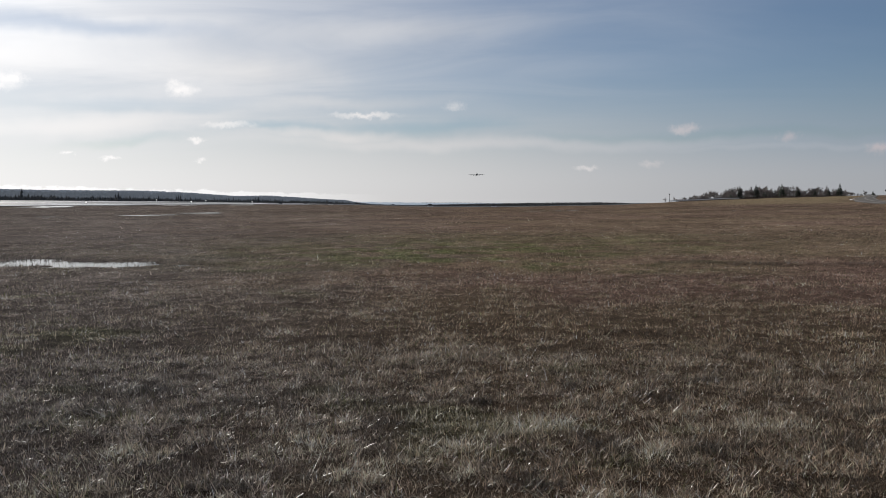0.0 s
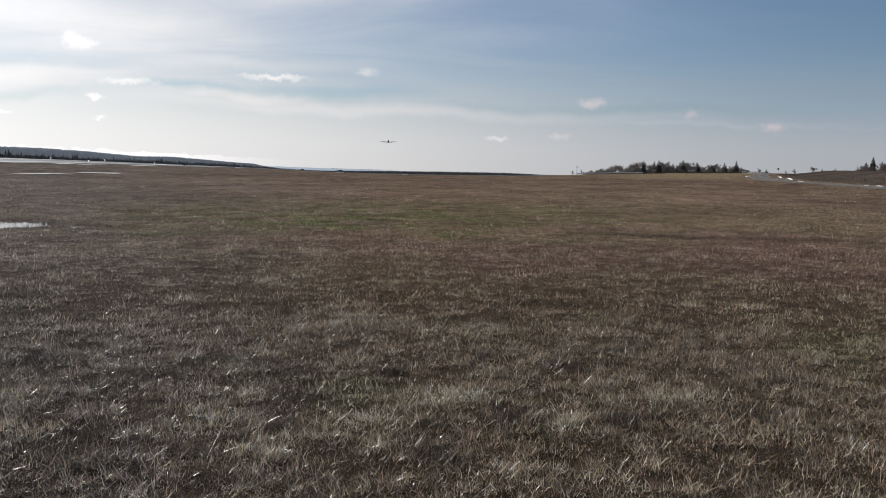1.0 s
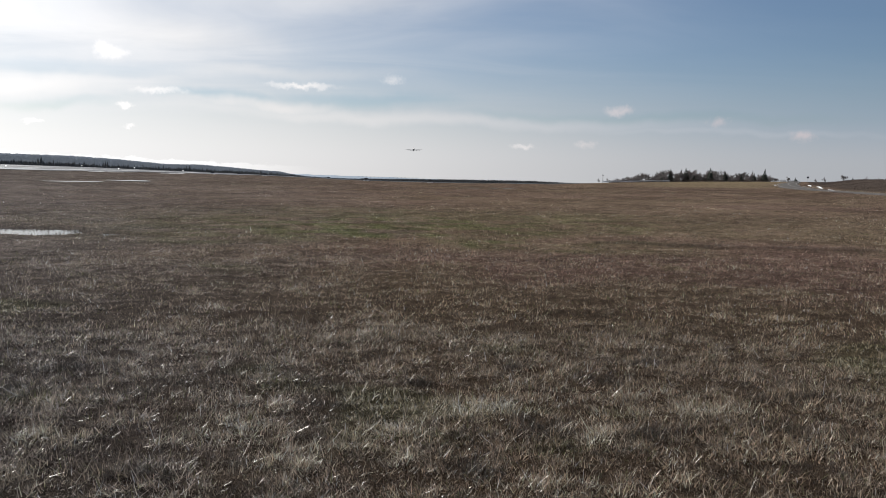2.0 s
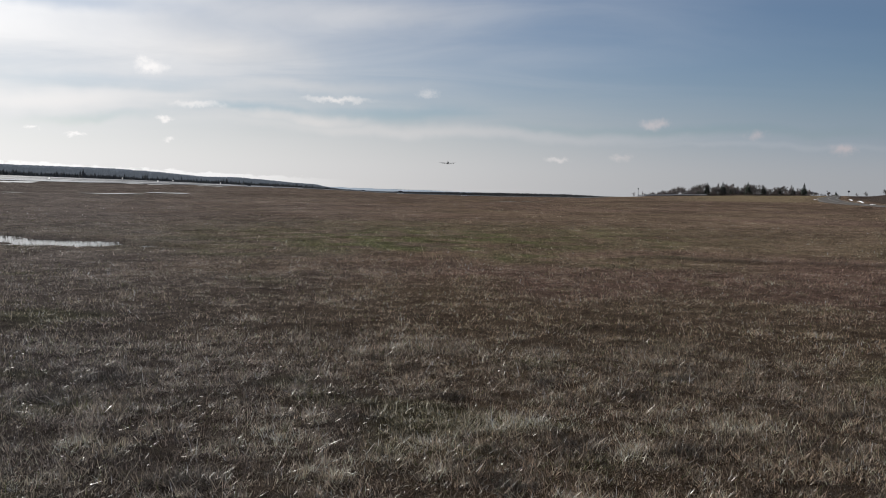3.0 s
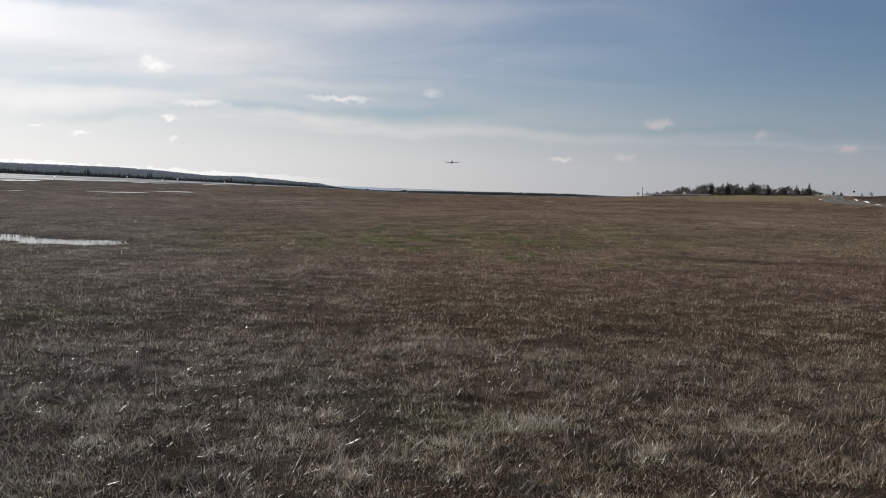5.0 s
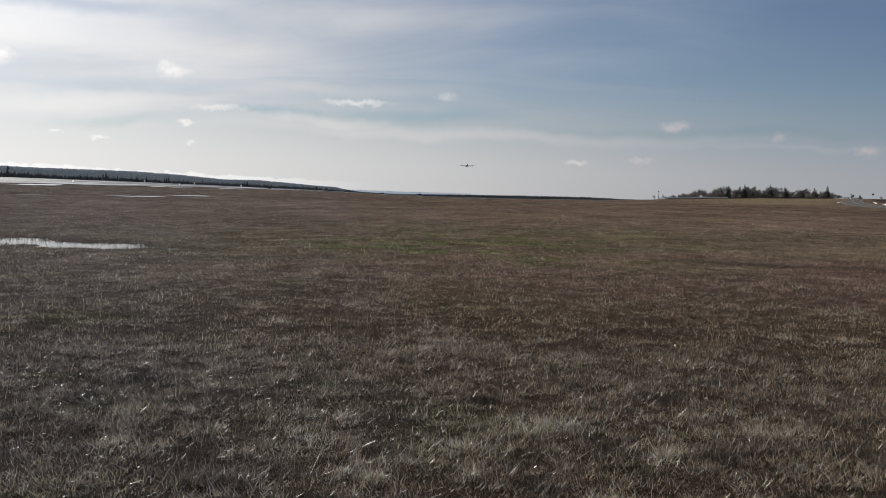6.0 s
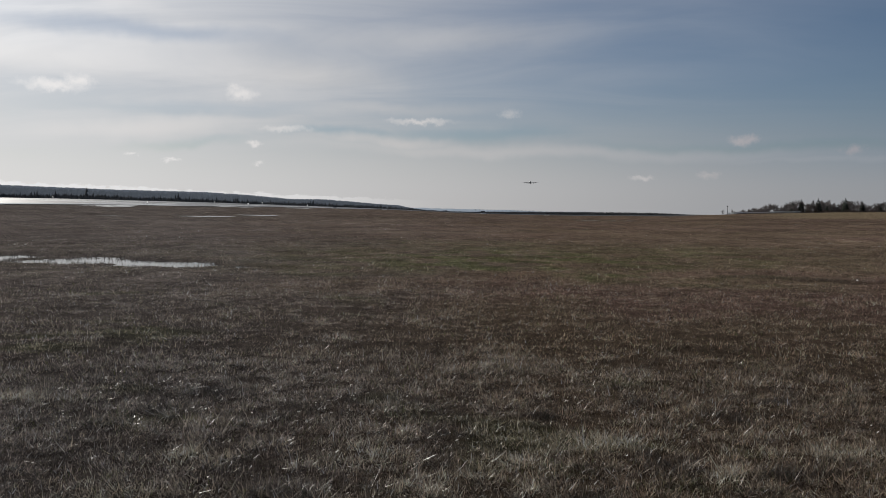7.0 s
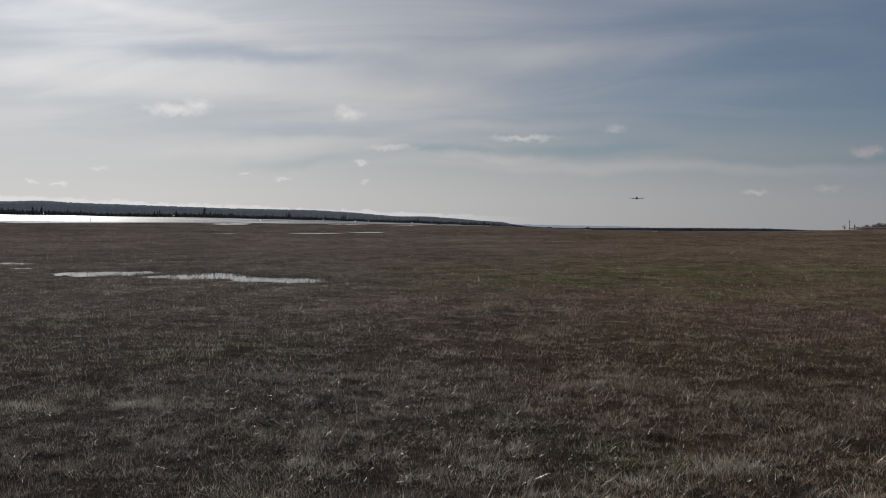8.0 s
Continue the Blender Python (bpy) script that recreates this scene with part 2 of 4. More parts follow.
# the far hills are the backdrop of distance; a faint blue glow stands for haze
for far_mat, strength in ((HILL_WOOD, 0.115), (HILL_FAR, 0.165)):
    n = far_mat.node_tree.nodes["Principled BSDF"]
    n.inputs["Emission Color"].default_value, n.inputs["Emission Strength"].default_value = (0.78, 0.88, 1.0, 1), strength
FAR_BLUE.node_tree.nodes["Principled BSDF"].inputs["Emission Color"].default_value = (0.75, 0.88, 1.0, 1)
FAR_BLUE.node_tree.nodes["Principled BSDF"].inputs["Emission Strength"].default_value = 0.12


# ---- mesh helpers ----
def mesh_of(name, verts, faces, mat, smooth=False):
    me = bpy.data.meshes.new(name)
    me.from_pydata([tuple(v) for v in verts], [], faces)
    me.materials.append(mat)
    me.shade_smooth() if smooth else me.shade_flat()
    return me


def part(name, me, parent, label=""):
    ob = new(name, me)
    ob.parent = parent
    if label:
        ob["label"] = label
    return ob


def from_bm(name, bm, mat, smooth=False):
    me = bpy.data.meshes.new(name)
    bm.to_mesh(me)
    bm.free()
    me.materials.append(mat)
    me.shade_smooth() if smooth else me.shade_flat()
    return me


def tri_mesh(name, verts, tris, mat, tint=None):
    """A large mesh straight from arrays; tint: a colour for each vertex."""
    me = bpy.data.meshes.new(name)
    v, f = np.asarray(verts, np.float32), np.asarray(tris, np.int32)
    k = f.shape[1]
    me.vertices.add(len(v))
    me.vertices.foreach_set("co", v.ravel())
    me.loops.add(f.size)
    me.loops.foreach_set("vertex_index", f.ravel())
    me.polygons.add(len(f))
    me.polygons.foreach_set("loop_start", np.arange(0, f.size, k, dtype=np.int32))
    me.update(calc_edges=True)
    if tint is not None:
        layer = me.attributes.new("tint", "FLOAT_COLOR", "POINT")
        layer.data.foreach_set("color", np.column_stack([tint, np.ones(len(tint))]).astype(np.float32).ravel())
    me.materials.append(mat)
    return me


def box(bm, cx, cy, cz, sx, sy, sz, bevel=0.0):
    r = bmesh.ops.create_cube(bm, size=1.0, matrix=Matrix.Translation((cx, cy, cz)) @ Matrix.Diagonal((sx, sy, sz, 1)))
    if bevel:
        edges = {e for v in r["verts"] for e in v.link_edges}
        bmesh.ops.bevel(bm, geom=list(edges), offset=bevel, segments=2, affect="EDGES")


def tube(bm, a, b, ra, rb, sides=8):
    a, b = Vector(a), Vector(b)
    turn = (b - a).to_track_quat("Z", "Y").to_matrix().to_4x4()
    bmesh.ops.create_cone(bm, cap_ends=True, segments=sides, radius1=ra, radius2=rb, depth=(b - a).length,
                          matrix=Matrix.Translation((a + b) / 2) @ turn)


# ---- the lie of the land ----
EYE = 1.61
rng = np.random.default_rng(7)


def vnoise(x, y, seed=0):
    """Smooth noise from 0 to 1 on a grid of one metre."""
    xi, yi = np.floor(x), np.floor(y)
    fx, fy = x - xi, y - yi
    fx, fy = fx * fx * (3 - 2 * fx), fy * fy * (3 - 2 * fy)

    def h(a, b):
        v = np.sin(a * 127.1 + b * 311.7 + seed * 74.7) * 43758.5453
        return v - np.floor(v)
    return (h(xi, yi) * (1 - fx) + h(xi + 1, yi) * fx) * (1 - fy) + (h(xi, yi + 1) * (1 - fx) + h(xi + 1, yi + 1) * fx) * fy


def fbm(x, y, seed=0):
    return 0.5 * vnoise(x, y, seed) + 0.3 * vnoise(x * 2.1 + 5, y * 2.1, seed + 1) + 0.2 * vnoise(x * 4.3, y * 4.3 + 9, seed + 2)


AZ = [-180, -70, -40, -26, -14, -6, 0, 6, 12, 16, 22, 28, 34, 60, 180]
Z215 = [0, 0.8, 1.31, 0.97, 0.6, 0.2, -0.6, -0.85, -0.7, -0.2, 0.1, 0.3, 0.3, 0.2, 0]
Z430 = [0, 3.0, 4.7, 3.2, 0.8, -1.2, -3.7, -4.2, -3.4, -1.75, -0.4, 0.35, 0.5, 0.5, 0]
Z720 = [0, 5.0, 6.8, 4.2, 0.0, -3.4, -6.2, -7.2, -6.6, -4.7, -3.2, -2.0, -1.5, -1, 0]
RIDGE_AZ = [-180, -90, -50, -39.6, -37.2, -35.1, -33.1, -30, -26, -20.2, -17.5, -14.3, -12, -8.4, -6.8, -5.2, -2.4, 1.4, 12, 30, 60, 180]
RIDGE_EL = [0.6, 1.0, 1.1, 1.18, 1.25, 1.13, 1.08, 0.99, 0.87, 0.78, 0.64, 0.37, 0.37, 0.1, 0.06, -0.25, -0.4, -0.42, -0.45, -0.3, 0.0, 0.6]
# the ponds: middle, half length, half width, turn
PONDS = [(-12.0, 22.9, 2.1, 1.75, -20), (-9.5, 22.1, 2.5, 1.2, -20), (-7.5, 21.4, 1.6, 0.6, -18), (-15.4, 23.6, 1.7, 1.9, -22), (-23.2, 28.4, 2.1, 1.1, -20), (-20.4, 25.4, 1.2, 0.4, -30)]
ROAD = [(16, -45), (28, -10), (42, 30), (52.6, 75.5), (57, 93), (61, 109.5), (75, 143), (95.5, 184), (168, 318), (200, 378), (250, 470)]


# low scarps and ruts in the turf: two ends, height, half width
SCARPS = [((4.6, 18.95), (7.6, 18.0), 0.03, 0.3), ((7.6, 18.0), (11.6, 17.2), 0.04, 0.3), ((-3.5, 23.4), (-2.7, 23.5), 0.03, 0.25)]


def scarp(x, y):
    v = np.zeros_like(x)
    for (ax, ay), (bx, by), h, wide in SCARPS:
        ux, uy = bx - ax, by - ay
        t = np.clip(((x - ax) * ux + (y - ay) * uy) / (ux * ux + uy * uy), 0, 1)
        d = np.hypot(x - ax - t * ux, y - ay - t * uy)
        v = np.maximum(v, h * np.exp(-(d / wide) ** 2) * (0.5 + fbm(x * 1.5, y * 1.5, 50)))
    return v


def pond_depth(x, y):
    d = np.zeros_like(x)
    close = (x > -30) & (x < -3) & (y > 15) & (y < 35)
    if x.size > 1 and not close.all():
        if close.any():
            d[close] = pond_depth(x[close], y[close])
        return d
    for cx, cy, a, b, t in PONDS:
        c, s = math.cos(radians(t)), math.sin(radians(t))
        u, v = (x - cx) * c + (y - cy) * s, -(x - cx) * s + (y - cy) * c
        wob = (fbm(x * 1.1, y * 1.1, 40) - 0.5) * 1.1 + (fbm(x * 3.7, y * 3.7, 41) - 0.5) * 0.55
        d = np.maximum(d, np.clip(1.25 - np.sqrt((u / a) ** 2 + (v / b) ** 2) + wob, 0, 1))
    return d


def road_side(x, y):
    """How far a place lies to the right of the road's middle (minus: left)."""
    if x.size > 1 and np.hypot(x, y).min() < 20:
        out, beyond = np.full(x.shape, -60.0), np.hypot(x, y) >= 20
        if beyond.any():
            out[beyond] = road_side(x[beyond], y[beyond])
        return out
    best, side = np.full(x.shape, 1e9), np.zeros(x.shape)
    for (ax, ay), (bx, by) in zip(ROAD, ROAD[1:]):
        ux, uy = bx - ax, by - ay
        n = math.hypot(ux, uy)
        t = np.clip(((x - ax) * ux + (y - ay) * uy) / n ** 2, 0, 1)
        dx, dy = x - ax - t * ux, y - ay - t * uy
        d = np.hypot(dx, dy)
        s = (dx * uy - dy * ux) / n
        hit = d < best
        best, side = np.where(hit, d, best), np.where(hit, np.sign(s) * d, side)
    return side


def land(x, y):
    x, y = np.asarray(x, float), np.asarray(y, float)
    az, r = np.degrees(np.arctan2(x, y)), np.hypot(x, y)
    ridge = EYE + 1800 * np.tan(np.radians(np.interp(az, RIDGE_AZ, RIDGE_EL))) - 5.0
    knots = [np.zeros_like(r), np.interp(az, AZ, Z215), np.interp(az, AZ, Z430), np.interp(az, AZ, Z720), ridge, ridge - 25]
    rs = [55, 215, 430, 720, 1800, 4600]
    z = np.zeros_like(r)
    for i in range(5):
        t = np.clip((r - rs[i]) / (rs[i + 1] - rs[i]), 0, 1)
        if i == 3:
            t = t * t * (3 - 2 * t)
        z = np.where(r >= rs[i], knots[i] * (1 - t) + knots[i + 1] * t, z)
    z = np.where(r > 4600, ridge - 25, z)
    # a nearer row of hills in front of the ridge
    if r.max() > 700:
        gap = 0.04 + 0.42 * np.clip(fbm(az * 0.17 + 40, az * 0.0, 15) - 0.2, 0, 1)
        fore = EYE + 1200 * np.tan(np.radians(np.interp(az, RIDGE_AZ, RIDGE_EL) - gap)) - 4.0
        z = z + np.clip(fore - z, 0, 12) * np.exp(-((r - 1200) / 140) ** 2) * (az < -3)
    z = z + (fbm(x * 0.5, y * 0.5, 3) - 0.5) * 0.07 * np.clip(r / 5, 0, 1) + (fbm(x * 0.06, y * 0.06, 8) - 0.5) * np.clip((r - 40) / 200, 0, 1) * 0.5
    z = z + (fbm(x * 2.6, y * 2.6, 5) - 0.5) * 0.035 * (r < 60)
    side = road_side(x, y)
    bank = np.clip((side - 4.5) / 14, 0, 1) * np.clip((70 - side) / 40, 0, 1) * np.clip((y - 30) / 40, 0, 1) * np.clip((330 - y) / 120, 0, 1)
    z = z + bank * bank * (3 - 2 * bank) * (1.0 + 0.7 * fbm(x * 0.15, y * 0.15, 12))
    z = z - 0.1 * np.clip((4.6 - np.abs(side)) / 1.0, 0, 1)
    z = z + 0.28 * np.exp(-((side + 7.5) / 2.5) ** 2) * np.clip((y - 55) / 15, 0, 1) * np.clip((118 - y) / 12, 0, 1)
    return z - 0.13 * pond_depth(x, y) + scarp(x, y)


GREENS = [(-0.73, 6.34, 0.22, 0.2), (0.32, 5.07, 0.2, 0.14), (-0.16, 5.12, 0.15, 0.25), (1.07, 4.81, 0.2, 0.12), (1.59, 5.47, 0.14, 0.12), (1.16, 7.42, 0.3, 0.2), (-2.6, 5.9, 0.4, 0.2)]
STRAW = [(0.65, 5.63, 0.36, 0.2), (-0.93, 5.35, 0.26, 0.24), (0.05, 5.3, 0.14, 0.22), (-0.63, 4.6, 0.3, 0.16), (-0.33, 4.87, 0.22, 0.12), (-2.06, 4.48, 0.4, 0.2), (0.13, 4.7, 0.2, 0.12),
         (1.36, 4.98, 0.26, 0.13), (2.17, 5.48, 0.4, 0.1), (-4.97, 6.21, 0.45, 0.26), (-4.1, 6.48, 0.55, 0.16), (-2.0, 5.1, 0.3, 0.15)]
# tufts of longer grass with their shade painted in: middle, half sizes
SHADED_TUFTS = [(-0.47, 5.86, 0.19, 0.13), (-1.72, 6.09, 0.16, 0.12), (-2.51, 6.86, 0.28, 0.22), (-2.72, 6.18, 0.2, 0.14), (-1.53, 6.32, 0.26, 0.12), (-1.24, 4.56, 0.24, 0.1), (-0.81, 4.68, 0.16, 0.09),
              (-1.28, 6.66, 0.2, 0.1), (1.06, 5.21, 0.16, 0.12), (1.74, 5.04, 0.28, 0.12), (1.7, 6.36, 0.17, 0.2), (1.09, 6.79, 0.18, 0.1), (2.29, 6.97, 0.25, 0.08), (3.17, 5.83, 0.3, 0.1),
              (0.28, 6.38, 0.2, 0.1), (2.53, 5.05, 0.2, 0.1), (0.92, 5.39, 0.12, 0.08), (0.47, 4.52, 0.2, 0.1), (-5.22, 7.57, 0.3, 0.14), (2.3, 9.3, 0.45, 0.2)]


def spots(x, y, rows):
    v = np.zeros_like(x)
    for cx, cy, a, b in rows:
        v = np.maximum(v, np.exp(-((x - cx) / a) ** 2 - ((y - cy) / b) ** 2))
    return v


def turf_colour(x, y):
    """Base colour of the sward: brown thatch, redder and greener in patches, straw; dulled leftward for lens flare."""
    r = np.hypot(x, y)
    broad, mid = fbm(x * 0.09 + 3, y * 0.16, 21), fbm(x * 0.45, y * 0.7, 25)
    brown, red, green = np.array([0.275, 0.202, 0.142]), np.array([0.262, 0.174, 0.138]), np.array([0.152, 0.178, 0.068])
    straw, grey = np.array([0.44, 0.37, 0.27]), np.array([0.258, 0.222, 0.2])
    edge = (mid - 0.5) * 9 + (broad - 0.5) * 8
    band = np.clip((r + edge - 18.5) / 3.5, 0, 1) * np.clip((37 + edge - r) / 9, 0, 1) * np.clip(0.75 - 0.0015 * (np.degrees(np.arctan2(x, y)) - 2) ** 2, 0.12, 1)
    g = np.clip(0.95 * band * np.clip((fbm(x * 1.4, y * 1.4, 67) - 0.33) * 3.2, 0, 1) + 0.9 * np.clip((mid - 0.64) * 4, 0, 0.4) * (r < 16) + 0.22 * spots(x, y, GREENS), 0, 1)
    rd = np.clip((r + edge - 9.5) / 4, 0, 1) * np.clip((21 - r - edge) / 5, 0, 1) * np.clip((x + 4) / 6, 0.15, 1) + np.clip((r - 34) / 14, 0, 1) * (0.3 + np.clip((broad - 0.5) * 3, -0.3, 0.4))
    # veil of flare on the sunward side, put in as a greyer tint
    flare_grey = np.clip((4 - np.degrees(np.arctan2(x, y)) + (mid - 0.5) * 16) / 26, 0, 1) * np.clip((y + 2) / 8, 0, 1)
    far = np.clip((broad - 0.45) * 3, 0, 1) * np.clip((r - 30) / 30, 0, 1)
    c = brown[None] * np.ones((len(x), 1))
    for weight, tone in ((np.clip(rd, 0, 0.9), red), (flare_grey * 0.9, grey), (g, green), (far * 0.22, straw * 0.5), (spots(x, y, STRAW) * 0.2, straw)):
        c = c * (1 - weight[:, None]) + tone[None] * weight[:, None]
    blot = 1 + (fbm(x * 1.3, y * 1.3, 61) - 0.48) * np.clip((r - 8) / 10, 0, 1) * 1.0 + (fbm(x * 0.16, y * 0.13, 64) - 0.48) * np.clip((r - 20) / 30, 0, 1) * 0.8
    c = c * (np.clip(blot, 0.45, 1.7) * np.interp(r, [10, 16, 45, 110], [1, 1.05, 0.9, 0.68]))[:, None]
    side, az = road_side(x, y), np.degrees(np.arctan2(x, y))
    pale = np.clip((r - 128) / 12, 0, 1) * np.clip((az - 16.5) / 4, 0, 1) * np.clip(-side / 6, 0, 1) * np.clip((700 - r) / 100, 0, 1)
    c = c * (1 - 0.85 * pale[:, None]) + np.array([0.26, 0.203, 0.128])[None] * 0.85 * pale[:, None]
    return c


# the ground: one sheet to the horizon, finer ahead
azs = np.radians(np.concatenate([np.arange(-180, -52, 4), np.arange(-52, 46, 0.3), np.arange(46, 180, 4)]))
rads = np.concatenate([[0.002, 0.8, 1.6, 2.5], np.geomspace(3.2, 60, 190), np.geomspace(62, 4800, 130)])
na, nr = len(azs), len(rads)
A, R = np.meshgrid(azs, rads, indexing="ij")
gx, gy = (R * np.sin(A)).ravel(), (R * np.cos(A)).ravel()
gv = np.column_stack([gx, gy, land(gx, gy)])
ia, ir = np.meshgrid(np.arange(na), np.arange(nr - 1), indexing="ij")
nxt = (ia + 1) % na
quads = np.stack([ia * nr + ir, ia * nr + ir + 1, nxt * nr + ir + 1, nxt * nr + ir], -1).reshape(-1, 4)
centre = len(gv)
gv = np.vstack([gv, [[0, 0, float(land(np.array([0.0]), np.array([0.0]))[0])]]])
# shade among the blades painted into the sheet's tint, deepest close by
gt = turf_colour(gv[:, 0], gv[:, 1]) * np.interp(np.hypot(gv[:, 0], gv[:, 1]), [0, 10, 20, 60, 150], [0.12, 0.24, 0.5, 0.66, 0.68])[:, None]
wooded = np.clip((np.hypot(gv[:, 0], gv[:, 1]) - 640) / 40, 0, 1)[:, None]
gside = road_side(gv[:, 0], gv[:, 1])
litter = (np.clip((gside - 4) / 3, 0, 1) * np.clip((75 - gside) / 10, 0, 1) * (gv[:, 1] > 25))[:, None]
gt = gt * (1 - litter) + np.array([[0.075, 0.06, 0.05]]) * litter
gt = gt * (1 - wooded) + np.array([[0.1, 0.105, 0.11]]) * wooded
tri_faces = np.column_stack([quads[:, [0, 1, 2, 3]]])
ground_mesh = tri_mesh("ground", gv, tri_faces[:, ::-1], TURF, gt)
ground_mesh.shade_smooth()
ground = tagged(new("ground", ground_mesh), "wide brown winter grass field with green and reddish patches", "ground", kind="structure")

# ponds of meltwater in the dips
for cx, cy, a, b, t, at_pond in ((-11.6, 22.6, 8.5, 3.6, -20, 0), (-23.4, 28.4, 2.9, 1.7, -20, 4), (-20.4, 25.4, 2.2, 0.9, -30, 5)):
    deep = min(float(land(np.array([p[0]]), np.array([p[1]]))[0]) for p in (PONDS[:4] if at_pond == 0 else [PONDS[at_pond]]))
    bm = bmesh.new()
    bm.faces.new([bm.verts.new((a * math.cos(k / 48 * math.tau), b * math.sin(k / 48 * math.tau), 0)) for k in range(48)])
    pond = new("puddle", from_bm("puddle", bm, WATER))
    pond.matrix_world = pose(cx, cy, deep + 0.082, 0, 0, t)
    tagged(pond, "shallow bright meltwater puddle lying in the grass", "puddle", "puddles", "structure")


def strip(name, mat, line, half, lift, label, category, step=6.0, shift=0.0, skirt=0.25):
    """A band of paving that follows a line over the land."""
    pts = []
    for (ax, ay), (bx, by) in zip(line, line[1:]):
        n = max(int(math.hypot(bx - ax, by - ay) / step), 1)
        pts += [(ax + (bx - ax) * k / n, ay + (by - ay) * k / n) for k in range(n)]
    pts.append(line[-1])
    for _ in range(6):
        pts = [pts[0]] + [tuple((p[i] + 2 * q[i] + s_[i]) / 4 for i in (0, 1)) for p, q, s_ in zip(pts, pts[1:], pts[2:])] + [pts[-1]]
    verts, faces, across = [], [], 5
    for i, (px, py) in enumerate(pts):
        qx, qy = pts[min(i + 1, len(pts) - 1)]
        ox, oy = pts[max(i - 1, 0)]
        dx, dy = qx - ox, qy - oy
        n = math.hypot(dx, dy)
        for k in range(across):
            u = (k / (across - 1) * 2 - 1) * half + shift
            x, y = px + dy / n * u, py - dx / n * u
            z = float(land(np.array([x]), np.array([y]))[0])
            verts.append((x, y, z + lift - (skirt if k in (0, across - 1) else 0)))
    for i in range(len(pts) - 1):
        for k in range(across - 1):
            q = i * across + k
            faces.append((q, q + 1, q + across + 1, q + across))
    return tagged(new(name, mesh_of(name, verts, faces, mat, True)), label, category, kind="structure")


# grass
def sward(name, n, r0, r1, width, length, lean, fold, label, az0=-42.0, az1=37.0):
    nc = max(n // 70, 1)
    cr = np.sqrt(rng.random(nc) * (r1 ** 2 - r0 ** 2) + r0 ** 2)
    ca = np.radians(rng.uniform(az0, az1, nc))
    which = rng.integers(0, nc, n)
    loose = rng.random(n) < 0.25
    r = np.where(loose, np.sqrt(rng.random(n) * (r1 ** 2 - r0 ** 2) + r0 ** 2), cr[which])
    a = np.where(loose, np.radians(rng.uniform(az0, az1, n)), ca[which])
    wide = max(8 * width, 0.035)
    x, y = r * np.sin(a) + rng.normal(0, wide, n), r * np.cos(a) + rng.normal(0, wide * 0.8, n)
    r = np.hypot(x, y)
    comb, tone, tall = rng.uniform(0, math.tau, nc)[which], np.exp(rng.normal(0.02, 0.45, nc) * np.interp(cr, [10, 25], [1, 0.9]))[which], rng.uniform(0.6, 1.35, nc)[which]
    pale_tuft = (rng.random(nc) < 0.14)[which]
    clump = 0.55 * fbm(x * 2.4, y * 2.4, 31) + 0.45 * fbm(x * 7.0, y * 7.0, 33)
    keep = (rng.random(n) < np.clip(2.2 * (clump - 0.18), 0.12, 1)) & (rng.random(n) > pond_depth(x, y) * 3.0) & (np.abs(road_side(x, y)) > 4.2) & (rng.random(n) < np.clip((r1 - r) / (0.3 * (r1 - r0)), 0, 1))
    x, y, r, clump = x[keep], y[keep], r[keep], clump[keep]
    comb, tone, tall, pale_tuft, loose = comb[keep], tone[keep], tall[keep], pale_tuft[keep], loose[keep]
    n = len(x)
    z = land(x, y) - 0.006
    tufts = spots(x, y, SHADED_TUFTS)
    pocket_shade = np.clip((fbm(x * 2.6 + 11, y * 3.4, 44) - 0.58) * 7, 0, 1) * (r < 22)
    size = length * np.clip(np.exp(rng.normal(-0.25, 0.42, n)), 0.25, 2.0) * (0.3 + 1.4 * clump) * (1 + 0.9 * tufts) * np.where(loose, 1, tall) * (1 + 0.35 * spots(x, y, STRAW) - 0.4 * pocket_shade)
    th = rng.uniform(0, math.tau, n)
    th = np.where(loose, th, comb + rng.normal(0, 1.3, n))
    ph = np.radians(np.clip(rng.normal(lean, 24, n), 3, 88))
    d = np.column_stack([np.sin(ph) * np.cos(th), np.sin(ph) * np.sin(th), np.cos(ph)])
    tw = th + math.pi / 2 + rng.normal(0, 0.7, n)
    wv = np.column_stack([np.cos(tw), np.sin(tw), rng.normal(0, 0.25, n)]) * (width * rng.uniform(0.6, 1.3, n) / 2)[:, None]
    p = np.column_stack([x, y, z])
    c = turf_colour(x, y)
    patch = np.exp((0.5 * fbm(x * 1.5, y * 1.9, 52) + 0.5 * fbm(x * 4.2, y * 5.0, 55) - 0.49) * np.interp(r, [7, 12, 20], [2.0, 1.3, 0.6]))
    light = np.exp(rng.normal(-0.38, 0.8, n) * np.interp(r, [10, 25], [1, 0.75])) * np.where(loose, 1, tone) * patch
    dry = rng.random(n) < np.interp(r, [8, 25], [0.11, 0.03]) + 0.5 * spots(x, y, STRAW) + 0.22 * (pale_tuft & ~loose) * np.clip((15 - r) / 6, 0, 1)
    c = np.where(dry[:, None], np.array([[0.56, 0.47, 0.355]]) * (rng.uniform(0.6, 1.5, n) * np.sqrt(patch) * (1 + 0.4 * spots(x, y, STRAW)))[:, None], c * light[:, None])
    lush = rng.random(n) < 0.05 + 0.12 * spots(x, y, GREENS)
    # blade colour darkened to paint shade into the tufts and hollows
    c = np.where(lush[:, None], np.array([[0.15, 0.16, 0.06]]), c) * (1 - 0.78 * tufts[:, None]) * (1 - 0.5 * pocket_shade[:, None])
    c = np.clip(c, 0.01, 0.7)
